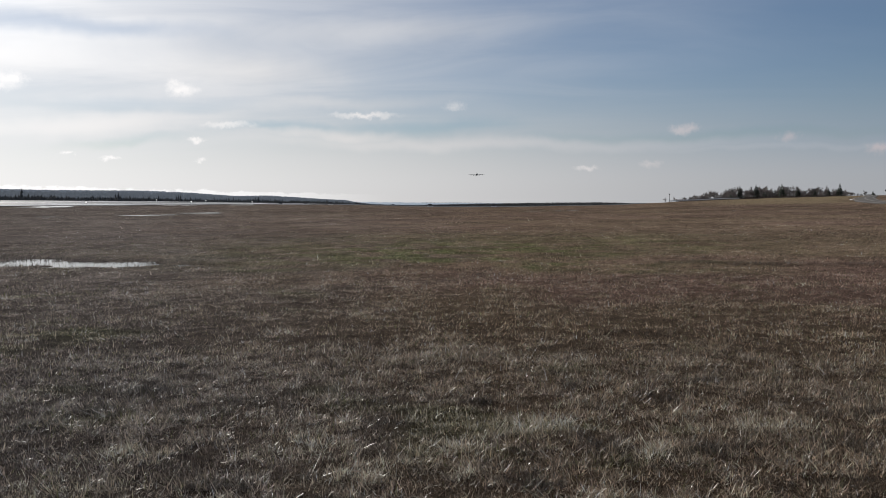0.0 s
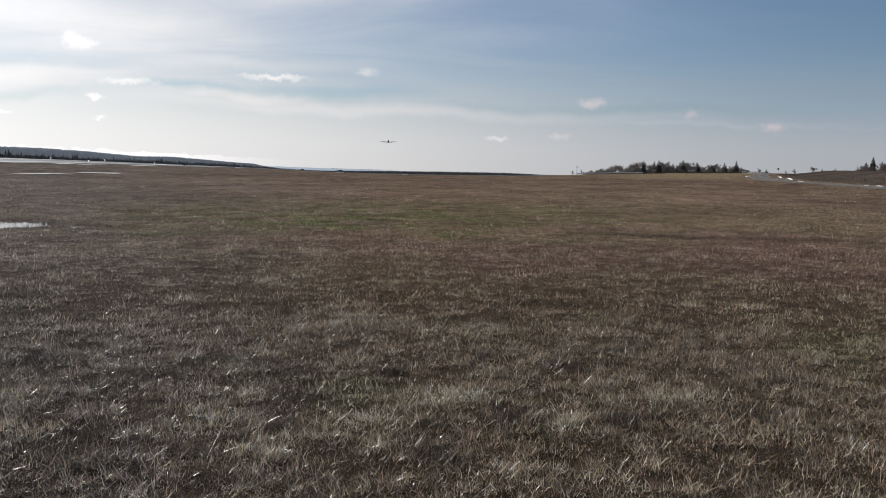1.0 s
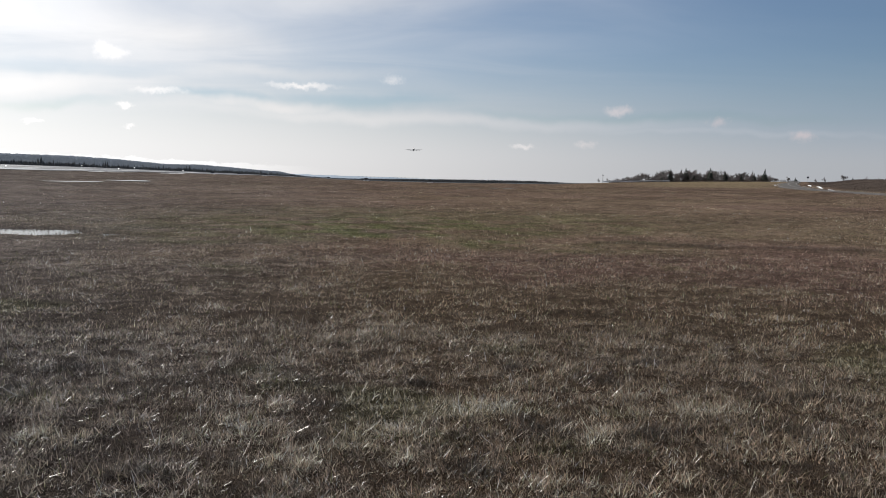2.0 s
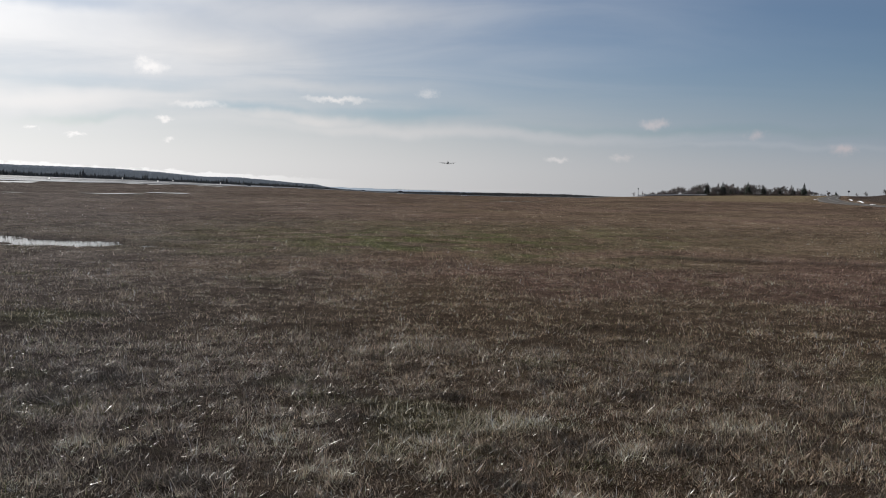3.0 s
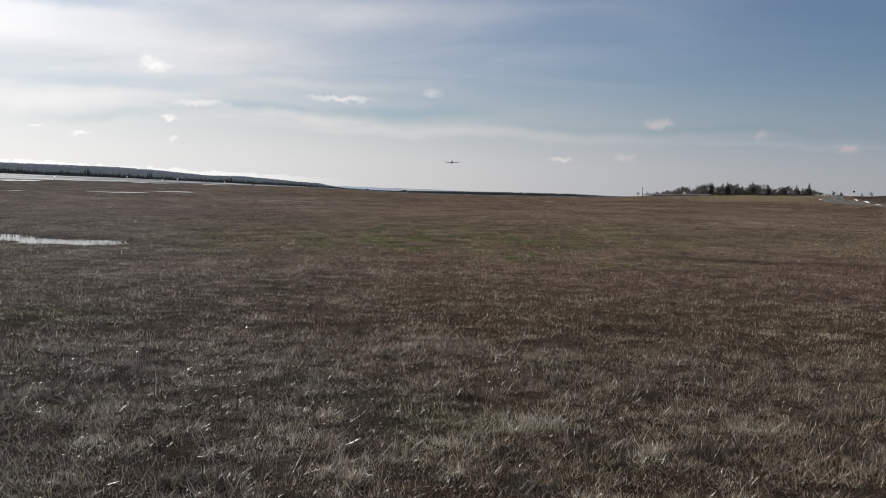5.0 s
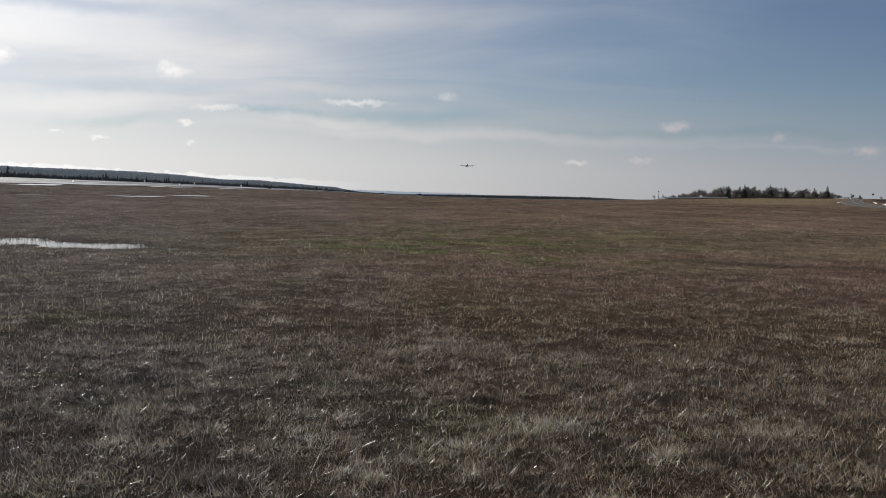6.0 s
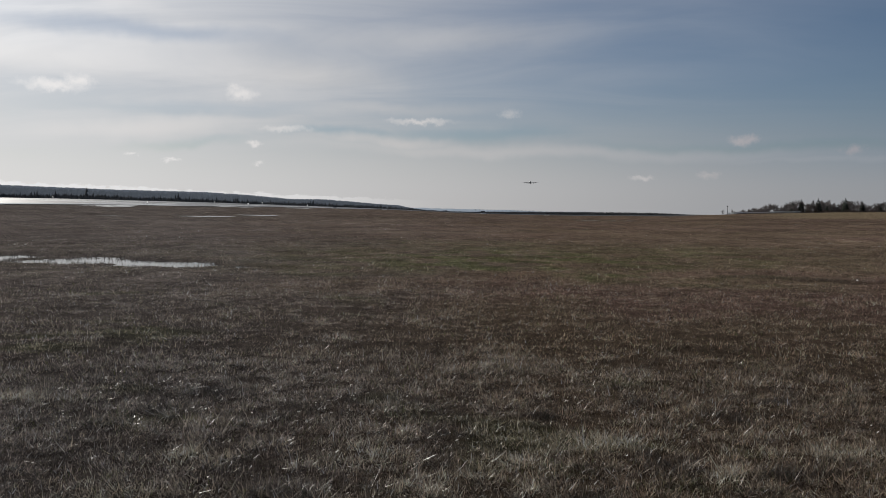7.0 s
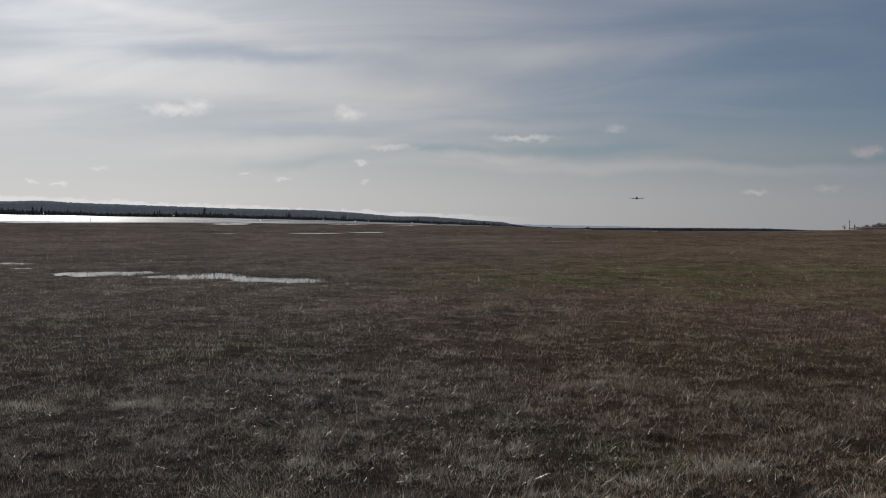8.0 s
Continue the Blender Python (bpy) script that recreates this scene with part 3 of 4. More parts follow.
    if fold:
        mid = p + d * (size * 0.55)[:, None]
        bend = d + np.column_stack([np.cos(th), np.sin(th), -0.9 * np.ones(n)]) * rng.uniform(0.05, 0.8, n)[:, None]
        tip = mid + bend * (size * 0.5)[:, None]
        verts = np.stack([p - wv, p + wv, mid - wv * 0.75, mid + wv * 0.75, tip], 1).reshape(-1, 3)
        k = np.arange(n)[:, None] * 5
        tris = np.concatenate([k + [0, 1, 3], k + [0, 3, 2], k + [2, 3, 4]], 0)
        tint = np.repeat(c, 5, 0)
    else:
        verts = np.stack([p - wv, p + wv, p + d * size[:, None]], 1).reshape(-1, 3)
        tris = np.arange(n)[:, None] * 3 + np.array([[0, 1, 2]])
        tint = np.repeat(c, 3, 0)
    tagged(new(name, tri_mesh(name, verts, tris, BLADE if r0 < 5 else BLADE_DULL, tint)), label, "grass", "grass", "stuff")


sward("grass", 800000, 3.4, 9.5, 0.0045, 0.05, 58, False, "short matted dry winter grass, tan and grey")
sward("grass", 80000, 3.4, 9.0, 0.0036, 0.06, 56, True, "loose curled dead stalks standing out of the matted grass")
sward("grass", 70000, 0.2, 3.6, 0.0075, 0.05, 50, False, "trodden short dry grass round the standpoint", -180, 180)
sward("grass", 60000, 3.2, 12.0, 0.018, 0.055, 50, False, "short brown winter grass behind the standpoint", 38, 314)
sward("grass", 860000, 8.0, 19.0, 0.0085, 0.043, 55, False, "short reddish brown winter grass, thickly matted")
sward("grass", 520000, 15.0, 44.0, 0.018, 0.044, 48, False, "short grass with green growth between dead stalks")
sward("grass", 230000, 34.0, 150.0, 0.055, 0.055, 42, False, "brown grass stretching away over the airfield")


def fringe(name, x, y, width, length, lean, tone, label):
    """Upright stalks at given places."""
    n = len(x)
    z = land(x, y) - 0.01
    th, ph = rng.uniform(0, math.tau, n), np.radians(np.abs(rng.normal(0, lean, n)))
    d = np.column_stack([np.sin(ph) * np.cos(th), np.sin(ph) * np.sin(th), np.cos(ph)]) * (length * rng.uniform(0.5, 1.3, n))[:, None]
    wv = np.column_stack([np.sin(th), np.cos(th), np.zeros(n)]) * width / 2
    p = np.column_stack([x, y, z])
    verts = np.stack([p - wv, p + wv, p + d], 1).reshape(-1, 3)
    c = turf_colour(x, y) * (tone * np.exp(rng.normal(0, 0.4, n)))[:, None]
    tagged(new(name, tri_mesh(name, verts, np.arange(3 * n).reshape(-1, 3), BLADE, np.repeat(c, 3, 0))), label, "grass", "grass", "stuff")


for cx, cy, a, b, t in PONDS:
    n = int(5200 * a * b + 1500)
    ang, q = rng.uniform(0, math.tau, n), np.sqrt(rng.random(n)) * 1.6
    u, v = a * q * np.cos(ang), b * q * np.sin(ang)
    c, s_ = math.cos(radians(t)), math.sin(radians(t))
    x, y = cx + u * c - v * s_, cy + u * s_ + v * c
    dep = pond_depth(x, y)
    ok = (dep > 0.28) & (rng.random(n) < np.clip(0.9 - dep * 1.5, 0.015, 0.5)) & (fbm(x * 1.9, y * 1.9, 90) > 0.4)
    fringe("grass", x[ok], y[ok], 0.011, 0.12, 18, 0.6, "thin stalks standing in the shallow edge of a puddle")
for (ax, ay), (bx, by), h, wide in SCARPS:
    n = int(1500 * math.hypot(bx - ax, by - ay))
    k = rng.random(n)
    wob = 0.9 * (fbm(k * 7 + ax, k * 0, 77) - 0.5)
    x, y = ax + (bx - ax) * k + rng.normal(0, 0.08, n), ay + (by - ay) * k + wob + rng.normal(0, 0.16, n)
    ok = fbm(k * 22 + bx, k * 0, 78) > 0.5
    # stalks tinted dark in place of the scarp's shadow
    fringe("grass", x[ok], y[ok], 0.011, 0.075, 38, 0.55, "ragged line of longer grass along a rut, its shade painted dark")

# the runway, and the road
strip("runway", TARMAC, [tuple(bearing(a) * r)[:2] for a, r in ((-75, 330), (-55, 325), (-40, 322), (-26, 330), (-14, 390), (-9, 480), (-6, 620))], 105, 0.35, "broad wet grey runway shining under the low sun", "runway", 12.0)
strip("puddle", WATER, [tuple(bearing(a) * r)[:2] for a, r in ((-75, 226), (-55, 222), (-40, 219), (-26, 227), (-14, 284), (-9, 372), (-7, 450))], 4.5, 0.3, "long strip of water standing along the runway edge", "puddle", 12.0)
strip("road", ASPHALT, ROAD, 2.6, 0.16, "grey asphalt road curving up beside a brushy bank", "road", 4.0)
for shift, mat in ((-2.2, WORN), (0.0, WORN), (1.7, WORN)):
    strip("road_marking", mat, ROAD, 0.11, 0.19, "worn painted line along the road", "road marking", 4.0, shift, 0.0)


def ground_z(x, y):
    return float(land(np.array([float(x)]), np.array([float(y)]))[0])


def at(az, r, lift=0.0):
    p = bearing(az) * r
    return Vector((p.x, p.y, ground_z(p.x, p.y) + lift))


# shallow pools further out on the field
for cx, cy, a, b in ((-92.5, 189, 4.5, 9), (-93, 212, 3.5, 6), (-32, 88, 3.2, 2.2), (-29, 97, 2.4, 1.8), (-72, 223, 7, 5), (-52, 214, 4, 4), (14.4, 108, 3.4, 1.6), (-41, 84, 1.6, 0.8)):
    verts, faces, sides = [(0, 0, 0.06)], [], 36
    rim = [1 + 0.5 * (noise.noise((3 * math.cos(k / sides * math.tau) + cx, 3 * math.sin(k / sides * math.tau), 1)) + 0.6 * noise.noise((9 * math.cos(k / sides * math.tau), 9 * math.sin(k / sides * math.tau), cy))) for k in range(sides)]
    for f in (0.5, 1.0):
        for k in range(sides):
            x, y = a * f * rim[k] * math.cos(k / sides * math.tau), b * f * rim[k] * math.sin(k / sides * math.tau)
            verts.append((x, y, ground_z(cx + x, cy + y) - ground_z(cx, cy) + 0.06))
    for k in range(sides):
        j = (k + 1) % sides
        faces += [(0, 1 + k, 1 + j), (1 + k, 1 + sides + k, 1 + sides + j, 1 + j)]
    pool = new("puddle", mesh_of("puddle", verts, faces, WATER, True))
    pool.location = (cx, cy, ground_z(cx, cy))
    tagged(pool, "long shallow pool of meltwater far out on the grass", "puddle", "puddles", "structure")


# ---- woods ----
def conifers(name, xs, ys, heights, spread, mat, label, category="forest"):
    """Many far trees as one mesh: three ragged skirts and a point each."""
    n, sides = len(xs), 5
    zs = land(xs, ys)
    verts, tris = [], []
    base = 0
    for lo, hi, wide in ((0.02, 0.55, 1.0), (0.3, 0.8, 0.72), (0.58, 1.0, 0.42)):
        ang = np.arange(sides)[None] / sides * math.tau + rng.uniform(0, 6, (n, 1))
        rad = (heights * spread)[:, None] * wide * rng.uniform(0.55, 1.3, (n, sides))
        ring = np.stack([xs[:, None] + rad * np.cos(ang), ys[:, None] + rad * np.sin(ang), (zs + heights * lo)[:, None] + heights[:, None] * rng.uniform(-0.05, 0.1, (n, sides))], -1)
        lean_x, lean_y = rng.normal(0, 0.03, n) * heights, rng.normal(0, 0.03, n) * heights
        tip = np.stack([xs + lean_x, ys + lean_y, zs + heights * hi], -1)[:, None]
        v = np.concatenate([ring, tip], 1).reshape(-1, 3)
        k = np.arange(n)[:, None] * (sides + 1) + base
        tris += [k + [i, (i + 1) % sides, sides] for i in range(sides)]
        verts.append(v)
        base += len(v)
    me = tri_mesh(name, np.concatenate(verts), np.concatenate(tris), mat)
    me.shade_smooth()
    ob = new(name, me)
    return tagged(ob, label, category, "", "stuff")


def scatter(n, az0, az1, r0, r1):
    a = np.radians(rng.uniform(az0, az1, n))
    r = np.sqrt(rng.uniform(r0 ** 2, r1 ** 2, n))
    return r * np.sin(a), r * np.cos(a)


fx, fy = scatter(9000, -75, -3.5, 690, 800)
fa = np.degrees(np.arctan2(fx, fy))
fh = rng.choice([1.0, 1.0, 1.0, 1.25], len(fx)) * rng.uniform(2.6, 5.2, len(fx)) * np.interp(fa, [-75, -30, -14, -8, -5, -3.5], [0.85, 0.75, 0.6, 0.6, 0.3, 0.2]) * (0.3 + 1.4 * fbm(fx * 0.022, fy * 0.022, 60)) * np.where(rng.random(len(fx)) < 0.03, 1.6, 1.0)
conifers("forest_edge", fx, fy, fh, 0.24, FOREST, "dark belt of mixed forest along the far side of the runway")
hx, hy = scatter(15000, -75, -4, 800, 1900)
hx2, hy2 = scatter(4200, -75, -4, 1640, 1860)
hx, hy = np.concatenate([hx, hx2]), np.concatenate([hy, hy2])
hh_ = rng.uniform(3.2, 5.6, len(hx)) * np.interp(np.degrees(np.arctan2(hx, hy)), [-9, -4.5], [1, 0.3])
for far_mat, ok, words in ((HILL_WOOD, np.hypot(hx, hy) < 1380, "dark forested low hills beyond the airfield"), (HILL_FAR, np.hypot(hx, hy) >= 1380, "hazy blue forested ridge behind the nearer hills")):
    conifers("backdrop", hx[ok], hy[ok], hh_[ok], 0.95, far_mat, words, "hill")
cx_, cy_ = scatter(4000, -5, 16.5, 1380, 1540)
ca = np.degrees(np.arctan2(cx_, cy_))
want = EYE + 1460 * np.tan(np.radians(np.interp(ca, [-5, -2, 3, 8, 11, 13, 16], [-0.33, -0.4, -0.36, -0.36, -0.38, -0.47, -0.52])))
ch = np.clip((want - land(cx_, cy_)) * rng.uniform(0.75, 1.02, len(cx_)), 1.5, 14)
conifers("tree_line", cx_, cy_, ch, 0.3, FOREST, "thin dark line of distant spruces beyond the field")

# a pale ridge in the far distance
verts, faces = [], []
cols = np.linspace(-12, 9, 90)
for i, a in enumerate(cols):
    topz = EYE + 4400 * math.tan(radians(np.interp(a, [-12, -5, -2, 1.5, 9], [-0.12, -0.17, -0.24, -0.32, -0.5]))) + 5 * noise.noise((a * 0.6, 0, 3)) + 2 * noise.noise((a * 2.1, 4, 3))
    for r, z in ((4150, -75), (4400, topz), (4700, -75)):
        p = bearing(a) * r
        verts.append((p.x, p.y, z))
for i in range(len(cols) - 1):
    for k in (0, 1):
        q = i * 3 + k
        faces.append((q, q + 3, q + 4, q + 1))
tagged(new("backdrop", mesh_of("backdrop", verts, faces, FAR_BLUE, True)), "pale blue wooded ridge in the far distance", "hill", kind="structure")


def limb(verts, faces, a, b, ra, rb, sides=5):
    a, b = Vector(a), Vector(b)
    turn = (b - a).to_track_quat("Z", "Y").to_matrix()
    k = len(verts)
    for p, r in ((a, ra), (b, rb)):
        for i in range(sides):
            verts.append(p + turn @ Vector((r * math.cos(i / sides * math.tau), r * math.sin(i / sides * math.tau), 0)))
    for i in range(sides):
        j = (i + 1) % sides
        faces.append((k + i, k + j, k + sides + j, k + sides + i))


def spruce_tree(seed, height, spread, label):
    """A spruce: tapered trunk, whorls of drooping ragged boughs."""
    rnd = random.Random(seed)
    tree = new("spruce_tree")
    v, f = [], []
    limb(v, f, (0, 0, -0.2), (0, 0, height * 0.55), 0.12, 0.07, 7)
    limb(v, f, (0, 0, height * 0.55), (0, 0, height), 0.07, 0.01, 7)
    part("trunk", mesh_of("trunk", v, f, BARK, True), tree)
    v, f = [], []
    z = height * 0.06
    while z < height * 0.99:
        t = z / height
        reach = spread * (1 - t) ** 0.8 * rnd.uniform(0.75, 1.1) + 0.06
        for k in range(9 if t < 0.7 else 6):
            a = rnd.uniform(0, math.tau)
            r = reach * rnd.uniform(0.55, 1.15)
            tip = Vector((r * math.cos(a), r * math.sin(a), z - r * rnd.uniform(0.05, 0.5) + 0.05))
            side = Vector((-math.sin(a), math.cos(a), 0)) * (0.1 + 0.28 * r)
            root = Vector((0, 0, z + 0.12))
            mid = root.lerp(tip, 0.55) + Vector((0, 0, 0.08 * r))
            n = len(v)
            v += [root, mid - side, mid + side, tip, mid - Vector((0, 0, 0.22 + 0.12 * r))]
            f += [(n, n + 1, n + 3), (n, n + 3, n + 2), (n, n + 4, n + 3)]
        z += height * rnd.uniform(0.035, 0.06)
    part("crown", mesh_of("crown", v, f, NEEDLE), tree)
    return tagged(tree, label, "tree", "wood on the rise")


def bare_tree(seed, height, label):
    """A leafless broadleaf: trunk with forking limbs, and a haze of fine twigs."""
    rnd = random.Random(seed)
    tree = new("bare_tree")
    v, f, tv, tf = [], [], [], []

    def grow(p, way, length, r, level):
        q = p + way * length
        limb(v, f, p, q, r, r * 0.65, 5 if level < 2 else 3)
        if level == 3:
            for _ in range(13):
                d = (way + Vector((rnd.gauss(0, 0.5), rnd.gauss(0, 0.5), rnd.gauss(0.15, 0.4)))).normalized()
                b = p.lerp(q, rnd.random())
                e = b + d * length * rnd.uniform(0.5, 1.1)
                s_ = d.cross(Vector((rnd.gauss(0, 1), rnd.gauss(0, 1), rnd.gauss(0, 1)))).normalized() * 0.06
                n = len(tv)
                tv.extend([b - s_, b + s_, e])
                tf.append((n, n + 1, n + 2))
            return
        for k in range(3 if level else 7):
            d = (way * 0.9 + Vector((rnd.gauss(0, 0.5), rnd.gauss(0, 0.5), rnd.uniform(-0.05, 0.35)))).normalized()
            grow(p.lerp(q, rnd.uniform(0.12 if level == 0 else 0.3, 1.0)), d, length * rnd.uniform(0.5, 0.8), r * 0.55, level + 1)
    grow(Vector((0, 0, -0.1)), Vector((rnd.gauss(0, 0.05), rnd.gauss(0, 0.05), 1)).normalized(), height * 0.5, height * 0.017, 0)
    part("trunk", mesh_of("trunk", v, f, BARK, True), tree)
    part("crown", mesh_of("crown", tv, tf, TWIG), tree)
    return tagged(tree, label, "tree", "wood on the rise")


SPRUCES = [spruce_tree(11 + i, h, sp, lab) for i, (h, sp, lab) in enumerate(((7.0, 1.5, "tall dark spruce standing among bare trees"), (5.6, 1.0, "slim dark spruce on the rise behind the field"), (6.2, 1.9, "broad ragged dark spruce in the wood")))]
BARES = [bare_tree(31 + i, h, lab) for i, (h, lab) in enumerate(((5.5, "leafless grey-brown broadleaf tree in the wood"), (4.6, "small bare bushy tree with fine twigs"), (6.2, "tall bare tree with forked limbs"), (3.4, "low bare shrub-like tree at the wood's edge")))]
rnd = random.Random(5)


def plant(models, used, az, r, want):
    """Plant a copy at a bearing, or move the first one there, to a wanted height."""
    m = rnd.choice(models)
    k = want / max(v.co.z for c in m.children for v in c.data.vertices)
    place_at = at(az, r, -0.05)
    wide = 1.8 if models is SPRUCES or len(models) == 1 else 1.0
    mat = Matrix.Translation(place_at) @ pose(0, 0, 0, 0, 0, rnd.uniform(0, 360))
    if m not in used:
        used.add(m)
        ob = m
    else:
        ob = copy_thing(m, mat)
    ob.matrix_basis = mat @ Matrix.Diagonal((k * rnd.uniform(0.9, 1.15) * wide, k * rnd.uniform(0.9, 1.15) * wide, k, 1))


used = set()
TOPS_AZ, TOPS_EL = [15.8, 16.6, 18, 20, 23, 26, 26.6, 27.4], [-0.3, -0.12, 0.22, 0.5, 0.54, 0.44, 0.06, -0.02]


def room(az, r):
    p = at(az, r)
    return max(EYE + r * math.tan(radians(float(np.interp(az, TOPS_AZ, TOPS_EL)))) - p.z, 0.8)


for _ in range(180):
    a, r = rnd.uniform(16.0, 28.3), rnd.uniform(455, 560)
    plant(BARES, used, a, r, room(a, r) * rnd.uniform(0.5, 1.12))
for _ in range(15):
    a, r = rnd.uniform(19.0, 26.2), rnd.uniform(480, 545)
    plant(SPRUCES, used, a, r, room(a, r) * rnd.uniform(0.55, 0.85))
for a, k in ((20.1, 1.1), (21.1, 1.15), (22.65, 1.15), (26.05, 1.35), (25.4, 0.85), (19.6, 0.9), (23.6, 0.9), (24.6, 0.8)):
    plant(SPRUCES[:1], used, a, 462, room(a, 462) * k)
for _ in range(34):
    a, r = rnd.uniform(33.2, 40), rnd.uniform(290, 360)
    plant(BARES, used, a, r, rnd.uniform(3.0, 4.3) * (0.6 if a < 33.6 else 1))
for a, r, h in ((34.05, 300, 5.2), (35.6, 310, 4.6), (31.2, 330, 1.9), (27.9, 470, 2.6)):
    plant(SPRUCES, used, a, r, h)
for a, r, h in ((29.6, 340, 2.4), (30.7, 335, 2.9), (32.0, 330, 2.2), (29.1, 350, 1.8), (32.6, 340, 2.0), (27.5, 440, 3.0), (15.3, 420, 2.6), (15.9, 430, 3.0)):
    plant(BARES, used, a, r, h)

# thicket under the wood, and brush on the bank
def brush(name, x, y, height, width, label):
    n = len(x)
    z = land(x, y) - 0.05
    h = height * rng.uniform(0.4, 1.2, n) * (0.1 + 3.2 * np.clip(fbm(x * 0.22, y * 0.22, 70) - 0.22, 0, 1))
    th, ph = rng.uniform(0, math.tau, n), np.abs(rng.normal(0, 1.0, n))
    d = np.column_stack([np.sin(ph) * np.cos(th), np.sin(ph) * np.sin(th), np.cos(ph)])
    wv = np.column_stack([np.sin(th), -np.cos(th), np.zeros(n)]) * width / 2
    p = np.column_stack([x, y, z])
    verts = np.stack([p - wv, p + wv, p + d * h[:, None]], 1).reshape(-1, 3)
    tagged(new(name, tri_mesh(name, verts, np.arange(3 * n).reshape(-1, 3), BRUSH)), label, "brush", "", "stuff")


tx, ty = scatter(50000, 16.2, 26.4, 452, 560)
brush("thicket", tx, ty, 1.4, 0.12, "tangled undergrowth at the foot of the wood")
tx, ty = scatter(16000, 33.1, 40, 285, 360)
brush("thicket", tx, ty, 1.7, 0.1, "tangled undergrowth below the roadside trees")
bx, by = scatter(150000, 24, 46, 60, 340)
bs = road_side(bx, by)
ok = (bs > 4.8) & (bs < 75)
brush("bank_brush", bx[ok], by[ok], 0.22, 0.06, "dead reddish brown brush on the roadside bank")


# ---- small things ----
def white_rail():
    fence = new("guard_rail")
    a, b = bearing(15.6) * 400, bearing(20.07) * 428
    n = 34
    bm = bmesh.new()
    box(bm, 0, 0, 0.35, 0.12, 0.12, 0.9, 0.01)
    post_mesh = from_bm("post", bm, DARK)
    step = (b - a).length / (n - 1)
    bm = bmesh.new()
    box(bm, 0, 0, 0, step * 0.8, 0.06, 0.42, 0.015)
    board_mesh = from_bm("rail", bm, WHITE)
    turn = math.degrees(math.atan2(b.y - a.y, b.x - a.x))
    for i in range(n):
        p = a.lerp(b, i / (n - 1))
        post = part("post", post_mesh, fence)
        post.matrix_basis = pose(p.x, p.y, ground_z(p.x, p.y), 0, 0, turn)
        if i < n - 1:
            q = a.lerp(b, (i + 0.5) / (n - 1))
            slope = math.degrees(math.atan2(ground_z(*a.lerp(b, (i + 1) / (n - 1)).xy) - ground_z(p.x, p.y), step))
            part("rail", board_mesh, fence).matrix_basis = pose(q.x, q.y, ground_z(q.x, q.y) + 0.62, 0, -slope, turn)
    tagged(fence, "long white painted guard rail on short dark posts", "fence")


white_rail()


def mast():
    m = new("equipment_mast")
    bm = bmesh.new()
    tube(bm, (0, 0, -0.2), (0, 0, 3.6), 0.11, 0.08, 10)
    part("pole", from_bm("pole", bm, DARK, True), m)
    bm = bmesh.new()
    box(bm, 0, 0, 3.75, 0.55, 0.4, 0.45, 0.05)
    part("head", from_bm("head", bm, DARK), m, "dark boxy head")
    bm = bmesh.new()
    box(bm, 0, 0, 1.1, 0.35, 0.3, 0.6, 0.03)
    part("cabinet", from_bm("cabinet", bm, ZINC), m, "grey metal cabinet")
    m.location = at(15.6, 402)
    tagged(m, "dark slender pole with a boxy head on the rise", "pole")


mast()


def road_sign():
    m = new("road_sign")
    bm = bmesh.new()
    tube(bm, (0, 0, -0.2), (0, 0, 2.2), 0.04, 0.04, 8)
    part("post", from_bm("post", bm, ZINC, True), m)
    bm = bmesh.new()
    tube(bm, (0, -0.02, 2.1), (0, 0.02, 2.1), 0.42, 0.42, 20)
    part("plate", from_bm("plate", bm, DARK), m, "round dark back of the plate")
    m.matrix_world = pose(*at(28.62, 380), 0, 0, -28)
    tagged(m, "round road sign on a thin post beside the road", "sign")
    w_ = new("marker_post")
    bm = bmesh.new()
    tube(bm, (0, 0, -0.1), (0, 0, 1.1), 0.07, 0.06, 8)
    part("post", from_bm("post", bm, WHITE, True), w_)
    bm = bmesh.new()
    tube(bm, (0, 0, 1.1), (0, 0, 1.25), 0.075, 0.05, 8)
    part("cap", from_bm("cap", bm, DARK, True), w_)
    w_.location = at(26.45, 430)
    tagged(w_, "short white marker post near the tall spruce", "post")


road_sign()


def edge_light(az, r, k=1.0):
    m = new("runway_light")
    for name, mat, rows in (("base", ZINC, ((0, 0, 0.0, 0.06, 0.2, 0.2),)), ("stem", WHITE, ((0, 0, 0.06, 0.4, 0.06, 0.05),)), ("lamp", LAMP, ((0, 0, 0.4, 0.68, 0.17, 0.12),))):
        bm = bmesh.new()
        for x, y, z0, z1, ra, rb in rows:
            tube(bm, (x, y, z0), (x, y, z1), ra, rb, 12)
        part(name, from_bm(name, bm, mat, True), m)
    m.matrix_world = Matrix.Translation(at(az, r, 0.33)) @ Matrix.Diagonal((k, k, k, 1))
    return tagged(m, "small white runway edge light on a short stem", "runway light", "runway edge lights")


for a, r, k in ((-34.5, 232, 1.1), (-23.7, 238, 1.0), (-17.2, 262, 1.0), (-13.2, 300, 1.0), (-37.2, 415, 1.3), (-29.35, 415, 1.3), (-19.4, 440, 1.3), (-16.25, 452, 1.3), (-43, 235, 1.0)):
    edge_light(a, r, k)


